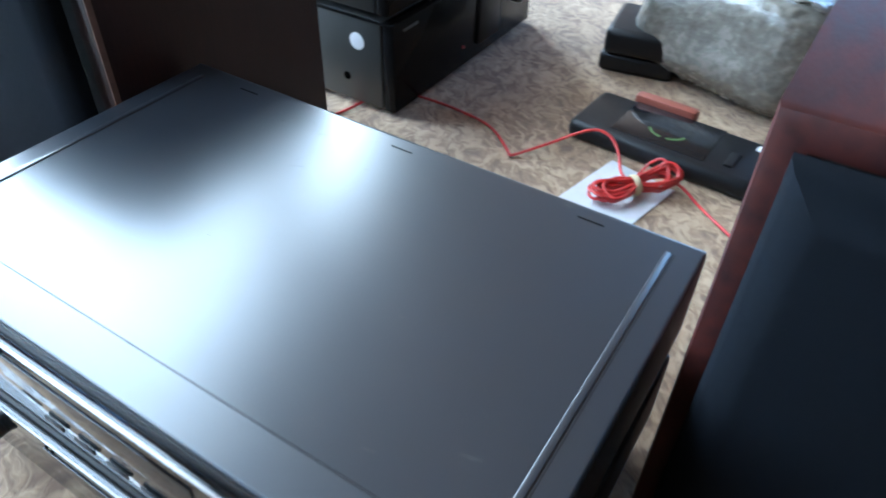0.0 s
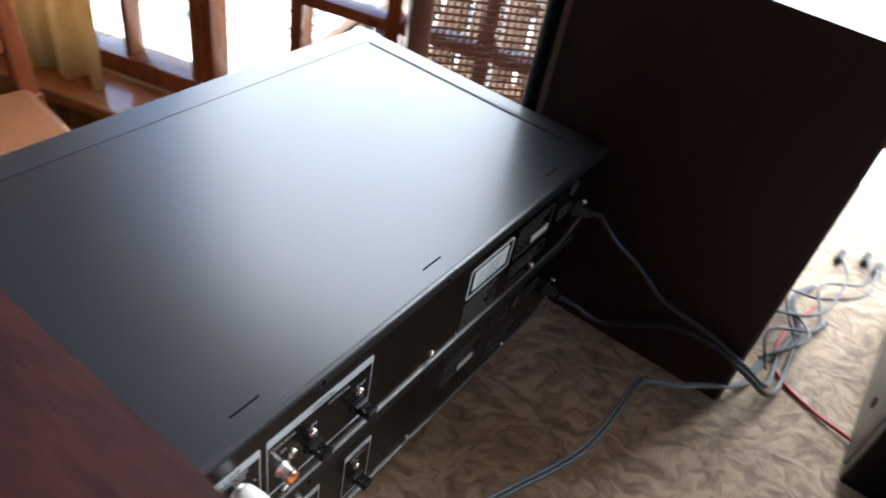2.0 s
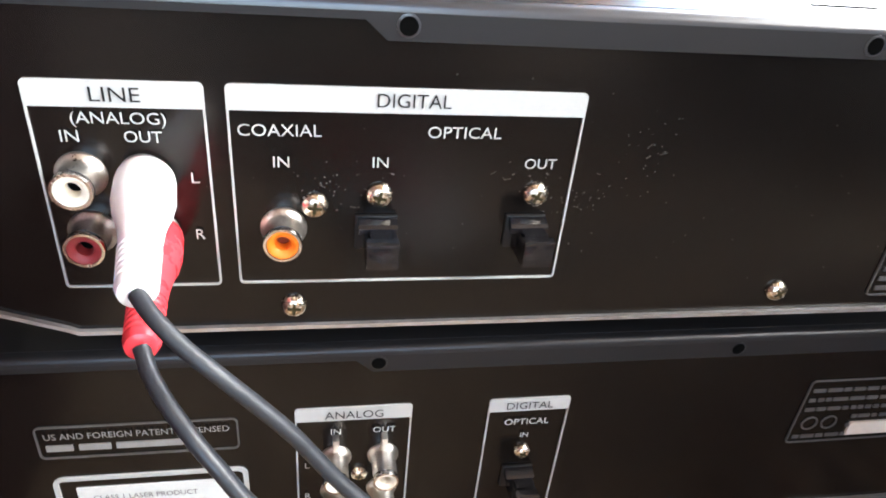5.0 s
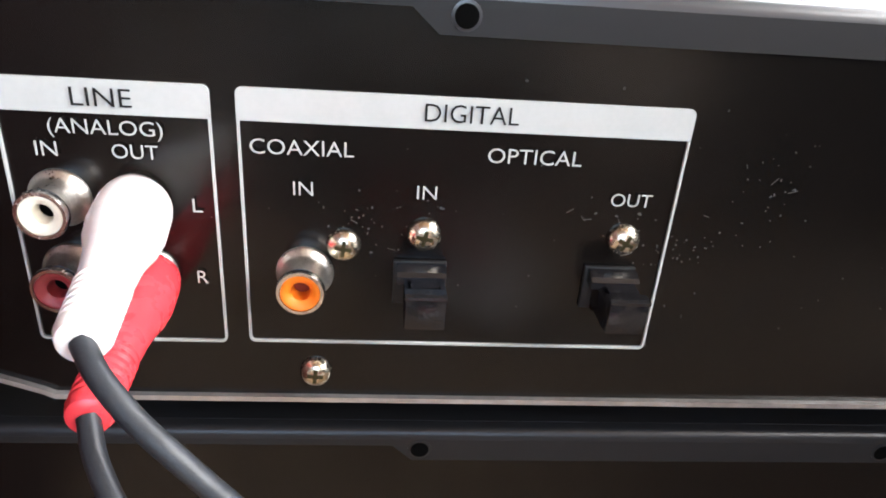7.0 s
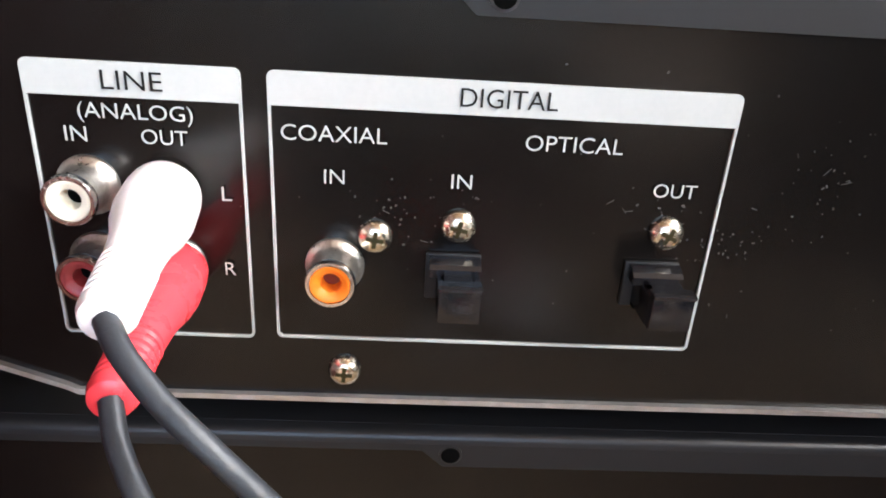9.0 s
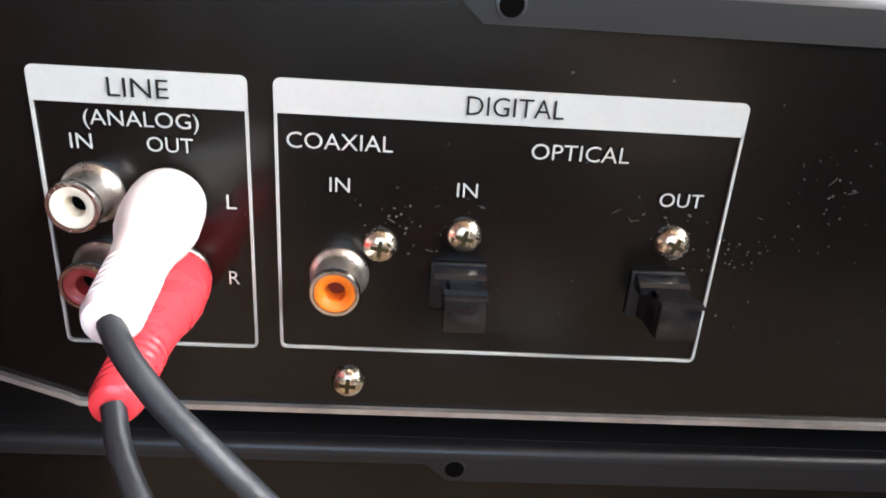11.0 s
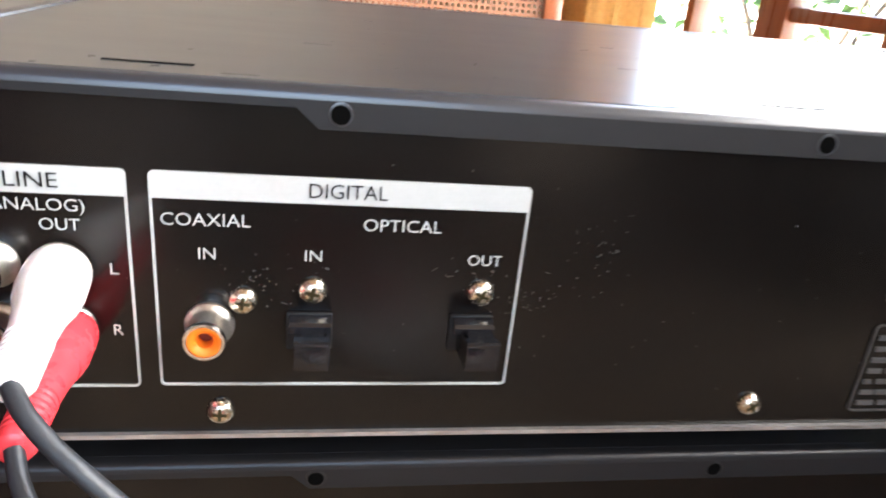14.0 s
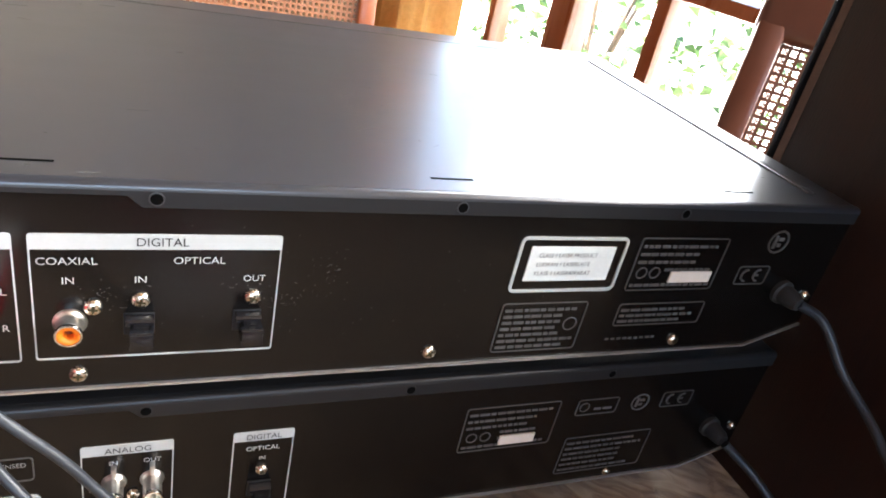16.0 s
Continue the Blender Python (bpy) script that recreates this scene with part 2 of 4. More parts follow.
def cloth_material():
    """Crushed beige table cover: leafy light and dark strokes over a mottled ground."""
    m = bpy.data.materials.new("crushed beige velour")
    m.use_nodes = True
    n, l = m.node_tree.nodes, m.node_tree.links
    b = n["Principled BSDF"]
    co = n.new("ShaderNodeTexCoord")
    warp = n.new("ShaderNodeTexNoise")
    warp.inputs["Scale"].default_value, warp.inputs["Detail"].default_value = 14, 3
    mixv = n.new("ShaderNodeMix")
    mixv.data_type = "VECTOR"
    mixv.inputs["Factor"].default_value = 0.06
    l.new(co.outputs["Object"], warp.inputs["Vector"])
    l.new(co.outputs["Object"], mixv.inputs[4])
    l.new(warp.outputs["Color"], mixv.inputs[5])
    mp = n.new("ShaderNodeMapping")
    mp.inputs["Rotation"].default_value = (0, 0, 0.75)
    mp.inputs["Scale"].default_value = (1.0, 1.75, 1.0)
    l.new(mixv.outputs[1], mp.inputs["Vector"])
    a, c = n.new("ShaderNodeTexNoise"), n.new("ShaderNodeTexNoise")
    a.inputs["Scale"].default_value, a.inputs["Detail"].default_value, a.inputs["Distortion"].default_value = 60, 7, 0.8
    c.inputs["Scale"].default_value, c.inputs["Detail"].default_value = 9, 3
    l.new(mp.outputs[0], a.inputs["Vector"])
    l.new(co.outputs["Object"], c.inputs["Vector"])
    r1, r2 = n.new("ShaderNodeValToRGB"), n.new("ShaderNodeValToRGB")
    e = r1.color_ramp.elements
    e[0].position, e[0].color = 0.34, (0.165, 0.099, 0.053, 1)
    e[1].position, e[1].color = 0.62, (0.43, 0.312, 0.19, 1)
    x = e.new(0.47)
    x.color = (0.278, 0.187, 0.105, 1)
    r2.color_ramp.elements[0].position, r2.color_ramp.elements[0].color = 0.32, (0.66, 0.6, 0.54, 1)
    r2.color_ramp.elements[1].position, r2.color_ramp.elements[1].color = 0.62, (1, 1, 1, 1)
    l.new(a.outputs[0], r1.inputs[0])
    l.new(c.outputs[0], r2.inputs[0])
    mul = n.new("ShaderNodeMix")
    mul.data_type, mul.blend_type = "RGBA", "MULTIPLY"
    mul.inputs["Factor"].default_value = 1
    l.new(r1.outputs[0], mul.inputs[6])
    l.new(r2.outputs[0], mul.inputs[7])
    l.new(mul.outputs[2], b.inputs["Base Color"])
    b.inputs["Roughness"].default_value = 0.75
    b.inputs["Sheen Weight"].default_value = 0.3
    bn = n.new("ShaderNodeBump")
    bn.inputs["Strength"].default_value, bn.inputs["Distance"].default_value = 0.5, 0.002
    l.new(a.outputs[0], bn.inputs["Height"])
    l.new(bn.outputs[0], b.inputs["Normal"])
    return m


def glass_material():
    m = bpy.data.materials.new("clear window glass")
    m.use_nodes = True
    b = m.node_tree.nodes["Principled BSDF"]
    b.inputs["Transmission Weight"].default_value, b.inputs["Roughness"].default_value = 1.0, 0.0
    b.inputs["IOR"].default_value = 1.05
    return m


M_CLOTH, M_GLASS = cloth_material(), glass_material()


# ---- building helpers ----
def thing(name, place, label, category, group="", turn=0.0):
    ob = new(name)
    ob.empty_display_size = 0.02
    ob.matrix_basis = pose(*place, 0, 0, turn)
    return tagged(ob, label, category, group)


def link(name, bm, material, smooth=False):
    me = bpy.data.meshes.new(name)
    bmesh.ops.recalc_face_normals(bm, faces=bm.faces)
    bm.to_mesh(me)
    bm.free()
    me.materials.append(material)
    if smooth:
        me.shade_smooth()
        me.set_sharp_from_angle(angle=radians(40))
    return new(name, me)


def part(name, bm, material, parent, label="", smooth=True):
    ob = link(name, bm, material, smooth)
    ob.parent = parent
    return tagged(ob, label)


def structure(name, bm, material, label, category, smooth=False):
    return tagged(link(name, bm, material, smooth), label, category, "", "structure")


def box(x0, x1, y0, y1, z0, z1, bevel=0.0, bm=None, seg=2, m=None):
    bm = bm or bmesh.new()
    t = Matrix.Translation(((x0 + x1) / 2, (y0 + y1) / 2, (z0 + z1) / 2)) @ Matrix.Diagonal((x1 - x0, y1 - y0, z1 - z0, 1))
    v = bmesh.ops.create_cube(bm, size=1, matrix=(m @ t) if m else t)["verts"]
    if bevel:
        es = list({e for w in v for e in w.link_edges})
        bmesh.ops.bevel(bm, geom=es, offset=bevel, segments=seg, affect="EDGES", profile=0.5)
    return bm


def prism(points, y0, y1, bm=None):
    """An outline in x, z drawn out from y0 to y1."""
    bm = bm or bmesh.new()
    a = [bm.verts.new((x, y0, z)) for x, z in points]
    b = [bm.verts.new((x, y1, z)) for x, z in points]
    bm.faces.new(a)
    bm.faces.new(b[::-1])
    k = len(points)
    for i in range(k):
        bm.faces.new((a[i], a[(i + 1) % k], b[(i + 1) % k], b[i]))
    return bm


def lathe(profile, m=None, n=24, bm=None, closed=True):
    """A turned form: (radius, height) pairs about z, moved by m."""
    bm = bm or bmesh.new()
    m = m or Matrix()
    rings = []
    for r, h in profile:
        rings.append([bm.verts.new(m @ Vector((r * math.cos(2 * math.pi * i / n), r * math.sin(2 * math.pi * i / n), h))) for i in range(n)])
    for p, q in zip(rings, rings[1:]):
        for i in range(n):
            bm.faces.new((p[i], p[(i + 1) % n], q[(i + 1) % n], q[i]))
    if closed:
        bm.faces.new(rings[0][::-1])
        bm.faces.new(rings[-1])
    return bm


OUT = Matrix.Rotation(radians(90), 4, "X")  # turns +z to -y, out of the back panels


def tube(points, radius, n=10, bm=None, step=6):
    """A round cable along a smooth line through the points."""
    bm = bm or bmesh.new()
    p = [Vector(q) for q in points]
    p = [p[0] * 2 - p[1]] + p + [p[-1] * 2 - p[-2]]
    line = []
    for i in range(1, len(p) - 2):
        a, b, c, d = p[i - 1:i + 3]
        for k in range(step):
            t = k / step
            line.append(0.5 * (2 * b + (c - a) * t + (2 * a - 5 * b + 4 * c - d) * t * t + (3 * b - a - 3 * c + d) * t ** 3))
    line.append(p[-2])
    rings, side = [], None
    for i, q in enumerate(line):
        w = (line[min(i + 1, len(line) - 1)] - line[max(i - 1, 0)]).normalized()
        if side is None:
            side = w.orthogonal().normalized()
        side = (side - w * side.dot(w)).normalized()
        up = w.cross(side)
        rings.append([bm.verts.new(q + radius * (side * math.cos(2 * math.pi * j / n) + up * math.sin(2 * math.pi * j / n))) for j in range(n)])
    for a, b in zip(rings, rings[1:]):
        for j in range(n):
            bm.faces.new((a[j], a[(j + 1) % n], b[(j + 1) % n], b[j]))
    bm.faces.new(rings[0][::-1])
    bm.faces.new(rings[-1])
    return bm


def lettering(text, x, z, height, width=0.0, y=-0.0006, slant=0.0):
    """Raised print on a back panel: centred on x, z, seen from -y."""
    cu = bpy.data.curves.new("print", "FONT")
    cu.body, cu.align_x, cu.align_y, cu.size, cu.extrude, cu.resolution_u, cu.offset = text, "CENTER", "CENTER", 1.0, 0.005, 3, -0.004
    ob = new("print", cu)
    dg = bpy.context.evaluated_depsgraph_get()
    me = bpy.data.meshes.new_from_object(ob.evaluated_get(dg))
    bpy.data.objects.remove(ob)
    bpy.data.curves.remove(cu)
    bm = bmesh.new()
    bm.from_mesh(me)
    bpy.data.meshes.remove(me)
    xs = [v.co.x for v in bm.verts]
    ys = [v.co.y for v in bm.verts]
    s = height / (max(ys) - min(ys))
    sx = width / (max(xs) - min(xs)) if width else s
    cx, cy = (max(xs) + min(xs)) / 2, (max(ys) + min(ys)) / 2
    for v in bm.verts:
        v.co = Vector((x + (v.co.x - cx) * sx + slant * (v.co.y - cy) * s, y - v.co.z * 0.004, z + (v.co.y - cy) * s))
    return bm


def bars(rects, y=-0.0005, bm=None):
    """Printed bars: (x0, x1, z0, z1) each, a hair proud of the panel."""
    bm = bm or bmesh.new()
    for a, b, c, d in rects:
        box(a, b, y, 0.0002, c, d, bm=bm)
    return bm


def open_frame(x0, x1, z0, z1, w=0.00042, r=0.0011):
    """A printed frame, open at its top, with rounded lower corners."""
    bm = bars([(x0, x0 + w, z0 + r, z1), (x1 - w, x1, z0 + r, z1), (x0 + r, x1 - r, z0, z0 + w)])
    for cx, a0 in ((x0 + r, 180), (x1 - r, 270)):
        p = [(cx + q * math.cos(radians(a0 + 22.5 * k)), z0 + r + q * math.sin(radians(a0 + 22.5 * k))) for q, ks in ((r, range(5)), (r - w, range(4, -1, -1))) for k in ks]
        for k in range(4):
            prism([p[k], p[k + 1], p[8 - k], p[9 - k]], -0.0005, 0.0002, bm)
    return bm


def round_frame(x0, x1, z0, z1, w=0.0004, r=0.0016, y=-0.0005):
    """A closed printed frame with rounded corners."""
    bm = bars([(x0, x0 + w, z0 + r, z1 - r), (x1 - w, x1, z0 + r, z1 - r), (x0 + r, x1 - r, z0, z0 + w), (x0 + r, x1 - r, z1 - w, z1)], y)
    for cx, cz, a0 in ((x0 + r, z0 + r, 180), (x1 - r, z0 + r, 270), (x1 - r, z1 - r, 0), (x0 + r, z1 - r, 90)):
        p = [(cx + q * math.cos(radians(a0 + 22.5 * k)), cz + q * math.sin(radians(a0 + 22.5 * k))) for q, ks in ((r, range(5)), (r - w, range(4, -1, -1))) for k in ks]
        for k in range(4):
            prism([p[k], p[k + 1], p[8 - k], p[9 - k]], y, 0.0002, bm)
    return bm


# ---- the setting ----
TABLE_Z = 0.762
WIN = Vector((0.678, 1.074, 0))          # window wall: its corner and its run
RUN = Vector((0.28, -0.96, 0)).normalized()
NRM = Vector((0.96, 0.28, 0)).normalized()  # outward
WALL_M = Matrix.Translation(WIN) @ Matrix(((RUN.x, NRM.x, 0, 0), (RUN.y, NRM.y, 0, 0), (0, 0, 1, 0), (0, 0, 0, 1)))

bm = bmesh.new()
bmesh.ops.create_grid(bm, x_segments=8, y_segments=8, size=300, matrix=Matrix.Translation((0, 0, -0.12)))
structure("ground", bm, M_GROUND, "pale sunlit dry garden ground", "ground")


def slab(z0, z1, out):
    """A slab over the plan of the room, by so much past the window wall."""
    a, c = WALL_M @ Vector((-1.62, out, 0)), WALL_M @ Vector((3.6, out, 0))
    bm = bmesh.new()
    plan = [(-3.3, -2.35), (c.x, -2.35), (c.x, c.y), (a.x, a.y), (a.x, 2.75), (-3.3, 2.75)]
    lo, hi = [bm.verts.new((x, y, z0)) for x, y in plan], [bm.verts.new((x, y, z1)) for x, y in plan]
    bm.faces.new(hi)
    bm.faces.new(lo[::-1])
    for i in range(6):
        bm.faces.new((lo[i], lo[(i + 1) % 6], hi[(i + 1) % 6], hi[i]))
    return bm


structure("floor", slab(-0.1, 0, 0.0), M_FLOOR, "brown wooden floor", "floor")
structure("ceiling", slab(2.8, 2.9, 0.14), M_CEIL, "unseen timber ceiling, darkened to cut bounce light", "ceiling")
structure("wall_north", box(-3.2, 0.3, 2.6, 2.75, 0, 2.8), M_WALL, "cream plaster wall", "wall")
structure("wall_west", box(-3.35, -3.2, -2.35, 2.75, 0, 2.8), M_WALL_UNSEEN, "unseen dark timber wall that cuts bounce light", "wall")
# unseen wall, opened by an added window that lets fill light in
bm = box(-3.2, -0.95, -2.35, -2.2, 0, 2.8)
box(-0.95, 0.35, -2.35, -2.2, 0, 1.0, bm=bm)
box(-0.95, 0.35, -2.35, -2.2, 2.2, 2.8, bm=bm)
box(0.35, 1.6, -2.35, -2.2, 0, 2.8, bm=bm)
structure("wall_south", bm, M_WALL_UNSEEN, "unseen dark timber wall that cuts bounce light, with an added window opening", "wall")
bm = box(-0.95, 0.35, -2.32, -2.24, 1.0, 1.05)
box(-0.95, 0.35, -2.32, -2.24, 2.15, 2.2, bm=bm)
for x in (-0.95, -0.325, 0.3):
    box(x, x + 0.05, -2.32, -2.24, 1.05, 2.15, bm=bm)
structure("south_fill_window", bm, M_WINDOW, "red-brown timber window frame, unseen, added for fill light", "window")
# window wall: plain at its ends, low part and head
WIN_END, WIN_TOP, WIN_LOW = 2.88, 2.46, 0.30
bm = box(-1.7, -0.54, 0, 0.14, 0, 2.8, m=WALL_M)
box(-0.54, WIN_END, 0, 0.14, 0, WIN_LOW, bm=bm, m=WALL_M)
box(-0.54, WIN_END, 0, 0.14, WIN_TOP, 2.8, bm=bm, m=WALL_M)
box(WIN_END, 3.6, 0, 0.14, 0, 2.8, bm=bm, m=WALL_M)
structure("wall_east", bm, M_WALL, "cream plaster wall with wide timber windows", "wall")
structure("window_sill", box(-0.54, WIN_END, -0.14, 0.0, WIN_LOW - 0.035, WIN_LOW, 0.006, m=WALL_M), M_SILL, "wide varnished orange-brown timber window sill", "sill")


def window(name, s0, s1, posts, plain=-9.0, low_bar=0.62):
    """A window between s0 and s1; posts: (middle, width) of its uprights; panes before `plain` have no level bars."""
    ob = tagged(new(name), "varnished red-brown timber window with small panes", "window", "windows", "structure")
    f = 0.045
    bm = box(s0, s0 + f, 0.01, 0.09, WIN_LOW, WIN_TOP, 0.004, m=WALL_M)
    box(s1 - f, s1, 0.01, 0.09, WIN_LOW, WIN_TOP, 0.004, bm=bm, m=WALL_M)
    box(s0 + f, s1 - f, 0.01, 0.09, WIN_LOW, WIN_LOW + 0.05, 0.004, bm=bm, m=WALL_M)
    box(s0 + f, s1 - f, 0.01, 0.09, WIN_TOP - f, WIN_TOP, 0.004, bm=bm, m=WALL_M)
    part("window_frame", bm, M_WINDOW, ob)
    edges = [s0 + f]
    for s, w in posts:
        part("mullion", box(s - w / 2, s + w / 2, 0.016 if w > 0.05 else 0.02, 0.08 if w > 0.05 else 0.075, WIN_LOW + 0.05, WIN_TOP - f, 0.005, m=WALL_M), M_WINDOW, ob)
        edges += [s - w / 2, s + w / 2]
    edges.append(s1 - f)
    bars_z = (low_bar, 0.935, 1.22, 1.49, 1.78, 2.06, 2.34)
    for a, c in zip(edges[::2], edges[1::2]):
        levels = [WIN_LOW + 0.05, *(bars_z if c > plain else ()), WIN_TOP - f]
        for z in levels[1:-1]:
            part("glazing_bar", box(a, c, 0.024, 0.071, z - 0.013, z + 0.013, 0.005, m=WALL_M), M_WINDOW, ob)
        for lo_z, hi_z in zip(levels, levels[1:]):
            g = part("pane", box(a - 0.004, c + 0.004, 0.046, 0.049, lo_z - 0.004, hi_z + 0.004, m=WALL_M), M_GLASS, ob)
            g.visible_shadow = False


# bay before -0.245 is unseen, added to light the curtain from behind
window("window_1", -0.54, 0.75, [(-0.245, 0.02), (-0.034, 0.064), (0.2, 0.032), (0.415, 0.032), (0.61, 0.032)], 0.0)
structure("window_pier", box(0.75, 0.876, -0.01, 0.13, WIN_LOW, WIN_TOP, 0.006, m=WALL_M), M_WINDOW, "broad red-brown timber pier between windows", "trim")
window("window_2", 0.876, 1.98, [(1.226, 0.03), (1.4625, 0.03), (1.699, 0.03)], low_bar=0.69)
structure("window_pier", box(1.98, 2.17, -0.01, 0.13, WIN_LOW, WIN_TOP, 0.006, m=WALL_M), M_WINDOW, "broad red-brown timber pier between windows", "trim")
window("window_4", 2.17, WIN_END, [(2.42, 0.03), (2.63, 0.03)])


def curtain(name, s0, s1, depth, waves, material, label, seed):
    rng = random.Random(seed)
    bm = bmesh.new()
    cols, rows, grid = 70, 14, []
    ph = [rng.uniform(0, 6) for _ in range(3)]
    for j in range(rows + 1):
        z = 0.02 + 2.35 * j / rows
        row = []
        for i in range(cols + 1):
            u = i / cols
            y = depth + 0.022 * math.sin(2 * math.pi * waves * u + ph[0] + 0.3 * math.sin(j * 0.4)) + 0.008 * math.sin(2 * math.pi * waves * 2.3 * u + ph[1])
            row.append(bm.verts.new(WALL_M @ Vector((s0 + (s1 - s0) * u, y, z))))
        grid.append(row)
    for a, b in zip(grid, grid[1:]):
        for i in range(cols):
            bm.faces.new((a[i], a[i + 1], b[i + 1], b[i]))
    bmesh.ops.solidify(bm, geom=bm.faces[:], thickness=0.002)
    ob = link(name, bm, material, True)
    return tagged(ob, label, "curtain")


curtain("curtain", -0.59, -0.25, -0.06, 4, M_CURTAIN_G, "gold curtain drawn back beside the window", 2)

# ---- table ----
table = thing("dining_table", (-0.008, -0.291, 0), "long oval dining table under a beige cover", "table", turn=-45)


def oval(a, b, k, n=120):
    return [(math.copysign(abs(math.cos(t)) ** k, math.cos(t)) * a, math.copysign(abs(math.sin(t)) ** k, math.sin(t)) * b)
            for t in (2 * math.pi * i / n for i in range(n))]


TA, TB = 1.02, 0.65
bm = bmesh.new()
low, high = [[bm.verts.new((x, y, z)) for x, y in oval(TA - 0.012, TB - 0.012, 0.9)] for z in (TABLE_Z - 0.036, TABLE_Z - 0.006)]
bm.faces.new(low[::-1])
bm.faces.new(high)
for i in range(len(low)):
    bm.faces.new((low[i], low[(i + 1) % 120], high[(i + 1) % 120], high[i]))
part("tabletop", bm, M_CHAIR, table)
for x, y in ((0.62, 0.34), (0.62, -0.34), (-0.62, 0.34), (-0.62, -0.34)):
    part("leg", lathe([(0.022, 0), (0.026, 0.02), (0.02, 0.12), (0.036, 0.5), (0.04, TABLE_Z - 0.036)], Matrix.Translation((x, y, 0)), 16), M_CHAIR, table)
# cover: lies on the top, rolls over the edge and hangs
cover = thing("tablecloth", (-0.008, -0.291, 0), "beige crushed velour cover with leafy strokes on the dining table", "tablecloth", turn=-45)
bm = bmesh.new()
rings = []
for dr, z in ((-0.65, 0), (-0.3, 0), (-0.15, 0), (-0.05, 0), (-0.012, 0), (-0.004, -0.0025), (0.0, -0.008), (0.004, -0.03), (0.012, -0.12), (0.018, -0.2)):
    ring = []
    for i, (x, y) in enumerate(oval(1, 1, 0.9)):
        wob = 0.010 * math.sin(i * 0.9) * min(1, max(0, -z / 0.15))
        if dr <= -0.05:
            f = 1 + dr / TB if dr > -0.65 else 0.02
            ring.append(bm.verts.new((x * TA * f, y * TB * f, TABLE_Z)))
        else:
            ring.append(bm.verts.new((x * (TA + dr + wob), y * (TB + dr + wob), TABLE_Z + z)))
    rings.append(ring)
for a, b in zip(rings, rings[1:]):
    for i in range(120):
        bm.faces.new((a[i], b[i], b[(i + 1) % 120], a[(i + 1) % 120]))
bm.faces.new(rings[0])
part("cloth", bm, M_CLOTH, cover)


# ---- decks ----
def screw(parent, x, z, r=0.003, name="screw"):
    m = Matrix.Translation((x, 0, z)) @ OUT
    s = part(name, lathe([(r, -0.001), (r, 0.0004), (r * 0.96, 0.0009), (r * 0.78, 0.0016), (r * 0.45, 0.002), (r * 0.12, 0.0021)], m, 20), M_BRASS, parent, "yellowish cross-head screw")
    a = radians(35 + 400 * abs(x))
    bm = bmesh.new()
    for k in (0, 90):
        box(-r * 0.5, r * 0.5, -r * 0.12, r * 0.12, 0.0008, 0.00215, bm=bm, m=m @ Matrix.Rotation(a + radians(k), 4, "Z"))
    box(-r * 0.2, r * 0.2, -r * 0.2, r * 0.2, 0.0008, 0.0022, bm=bm, m=m @ Matrix.Rotation(a + radians(45), 4, "Z"))
    part("cross_slot", bm, M_SLOT, s)


def jack(parent, x, z, insert, length=0.008, r=0.0041, label="", deep=None):
    m = Matrix.Translation((x, 0, z)) @ OUT
    j = part("phono_jack", lathe([(r * 1.24, -0.001), (r * 1.24, 0.0005), (r * 1.2, 0.0009), (r * 1.06, 0.0013), (r * 0.95, 0.0022), (r * 0.94, length - 0.0022), (r * 0.96, length - 0.0012),
                                  (r * 0.82, length - 0.0012), (r * 0.78, length - 0.0045), (r * 0.3, length - 0.0045)], m, 30), M_NICKEL, parent, label)
    part("rim", lathe([(r * 0.84, length - 0.0018), (r * 0.96, length - 0.0018), (r * 1.01, length - 0.0013), (r * 1.01, length - 0.0004), (r * 0.97, length), (r * 0.84, length), (r * 0.84, length - 0.0018)], m, 30, closed=False), M_RIM, j)
    part("insert", lathe([(r * 0.81, length - 0.004), (r * 0.81, length - 0.0001), (r * 0.74, length - 0.0001), (r * 0.6, length - 0.0003), (r * 0.42, length - 0.0009), (r * 0.38, length - 0.0036), (r * 0.05, length - 0.0036)], m, 30), insert, j)
    part("pin_hole", lathe([(r * 0.36, length - 0.0042), (r * 0.36, length - 0.0034), (r * 0.05, length - 0.0034)], m, 16), deep or M_HOLE, j)


def wedge(x0, x1, profile, bm=None):
    """An outline in y, z drawn out from x0 to x1."""
    bm = bm or bmesh.new()
    a, b = [[bm.verts.new((x, y, z)) for y, z in profile] for x in (x0, x1)]
    bm.faces.new(a)
    bm.faces.new(b[::-1])
    k = len(profile)
    for i in range(k):
        bm.faces.new((a[i], a[(i + 1) % k], b[(i + 1) % k], b[i]))
    return bm


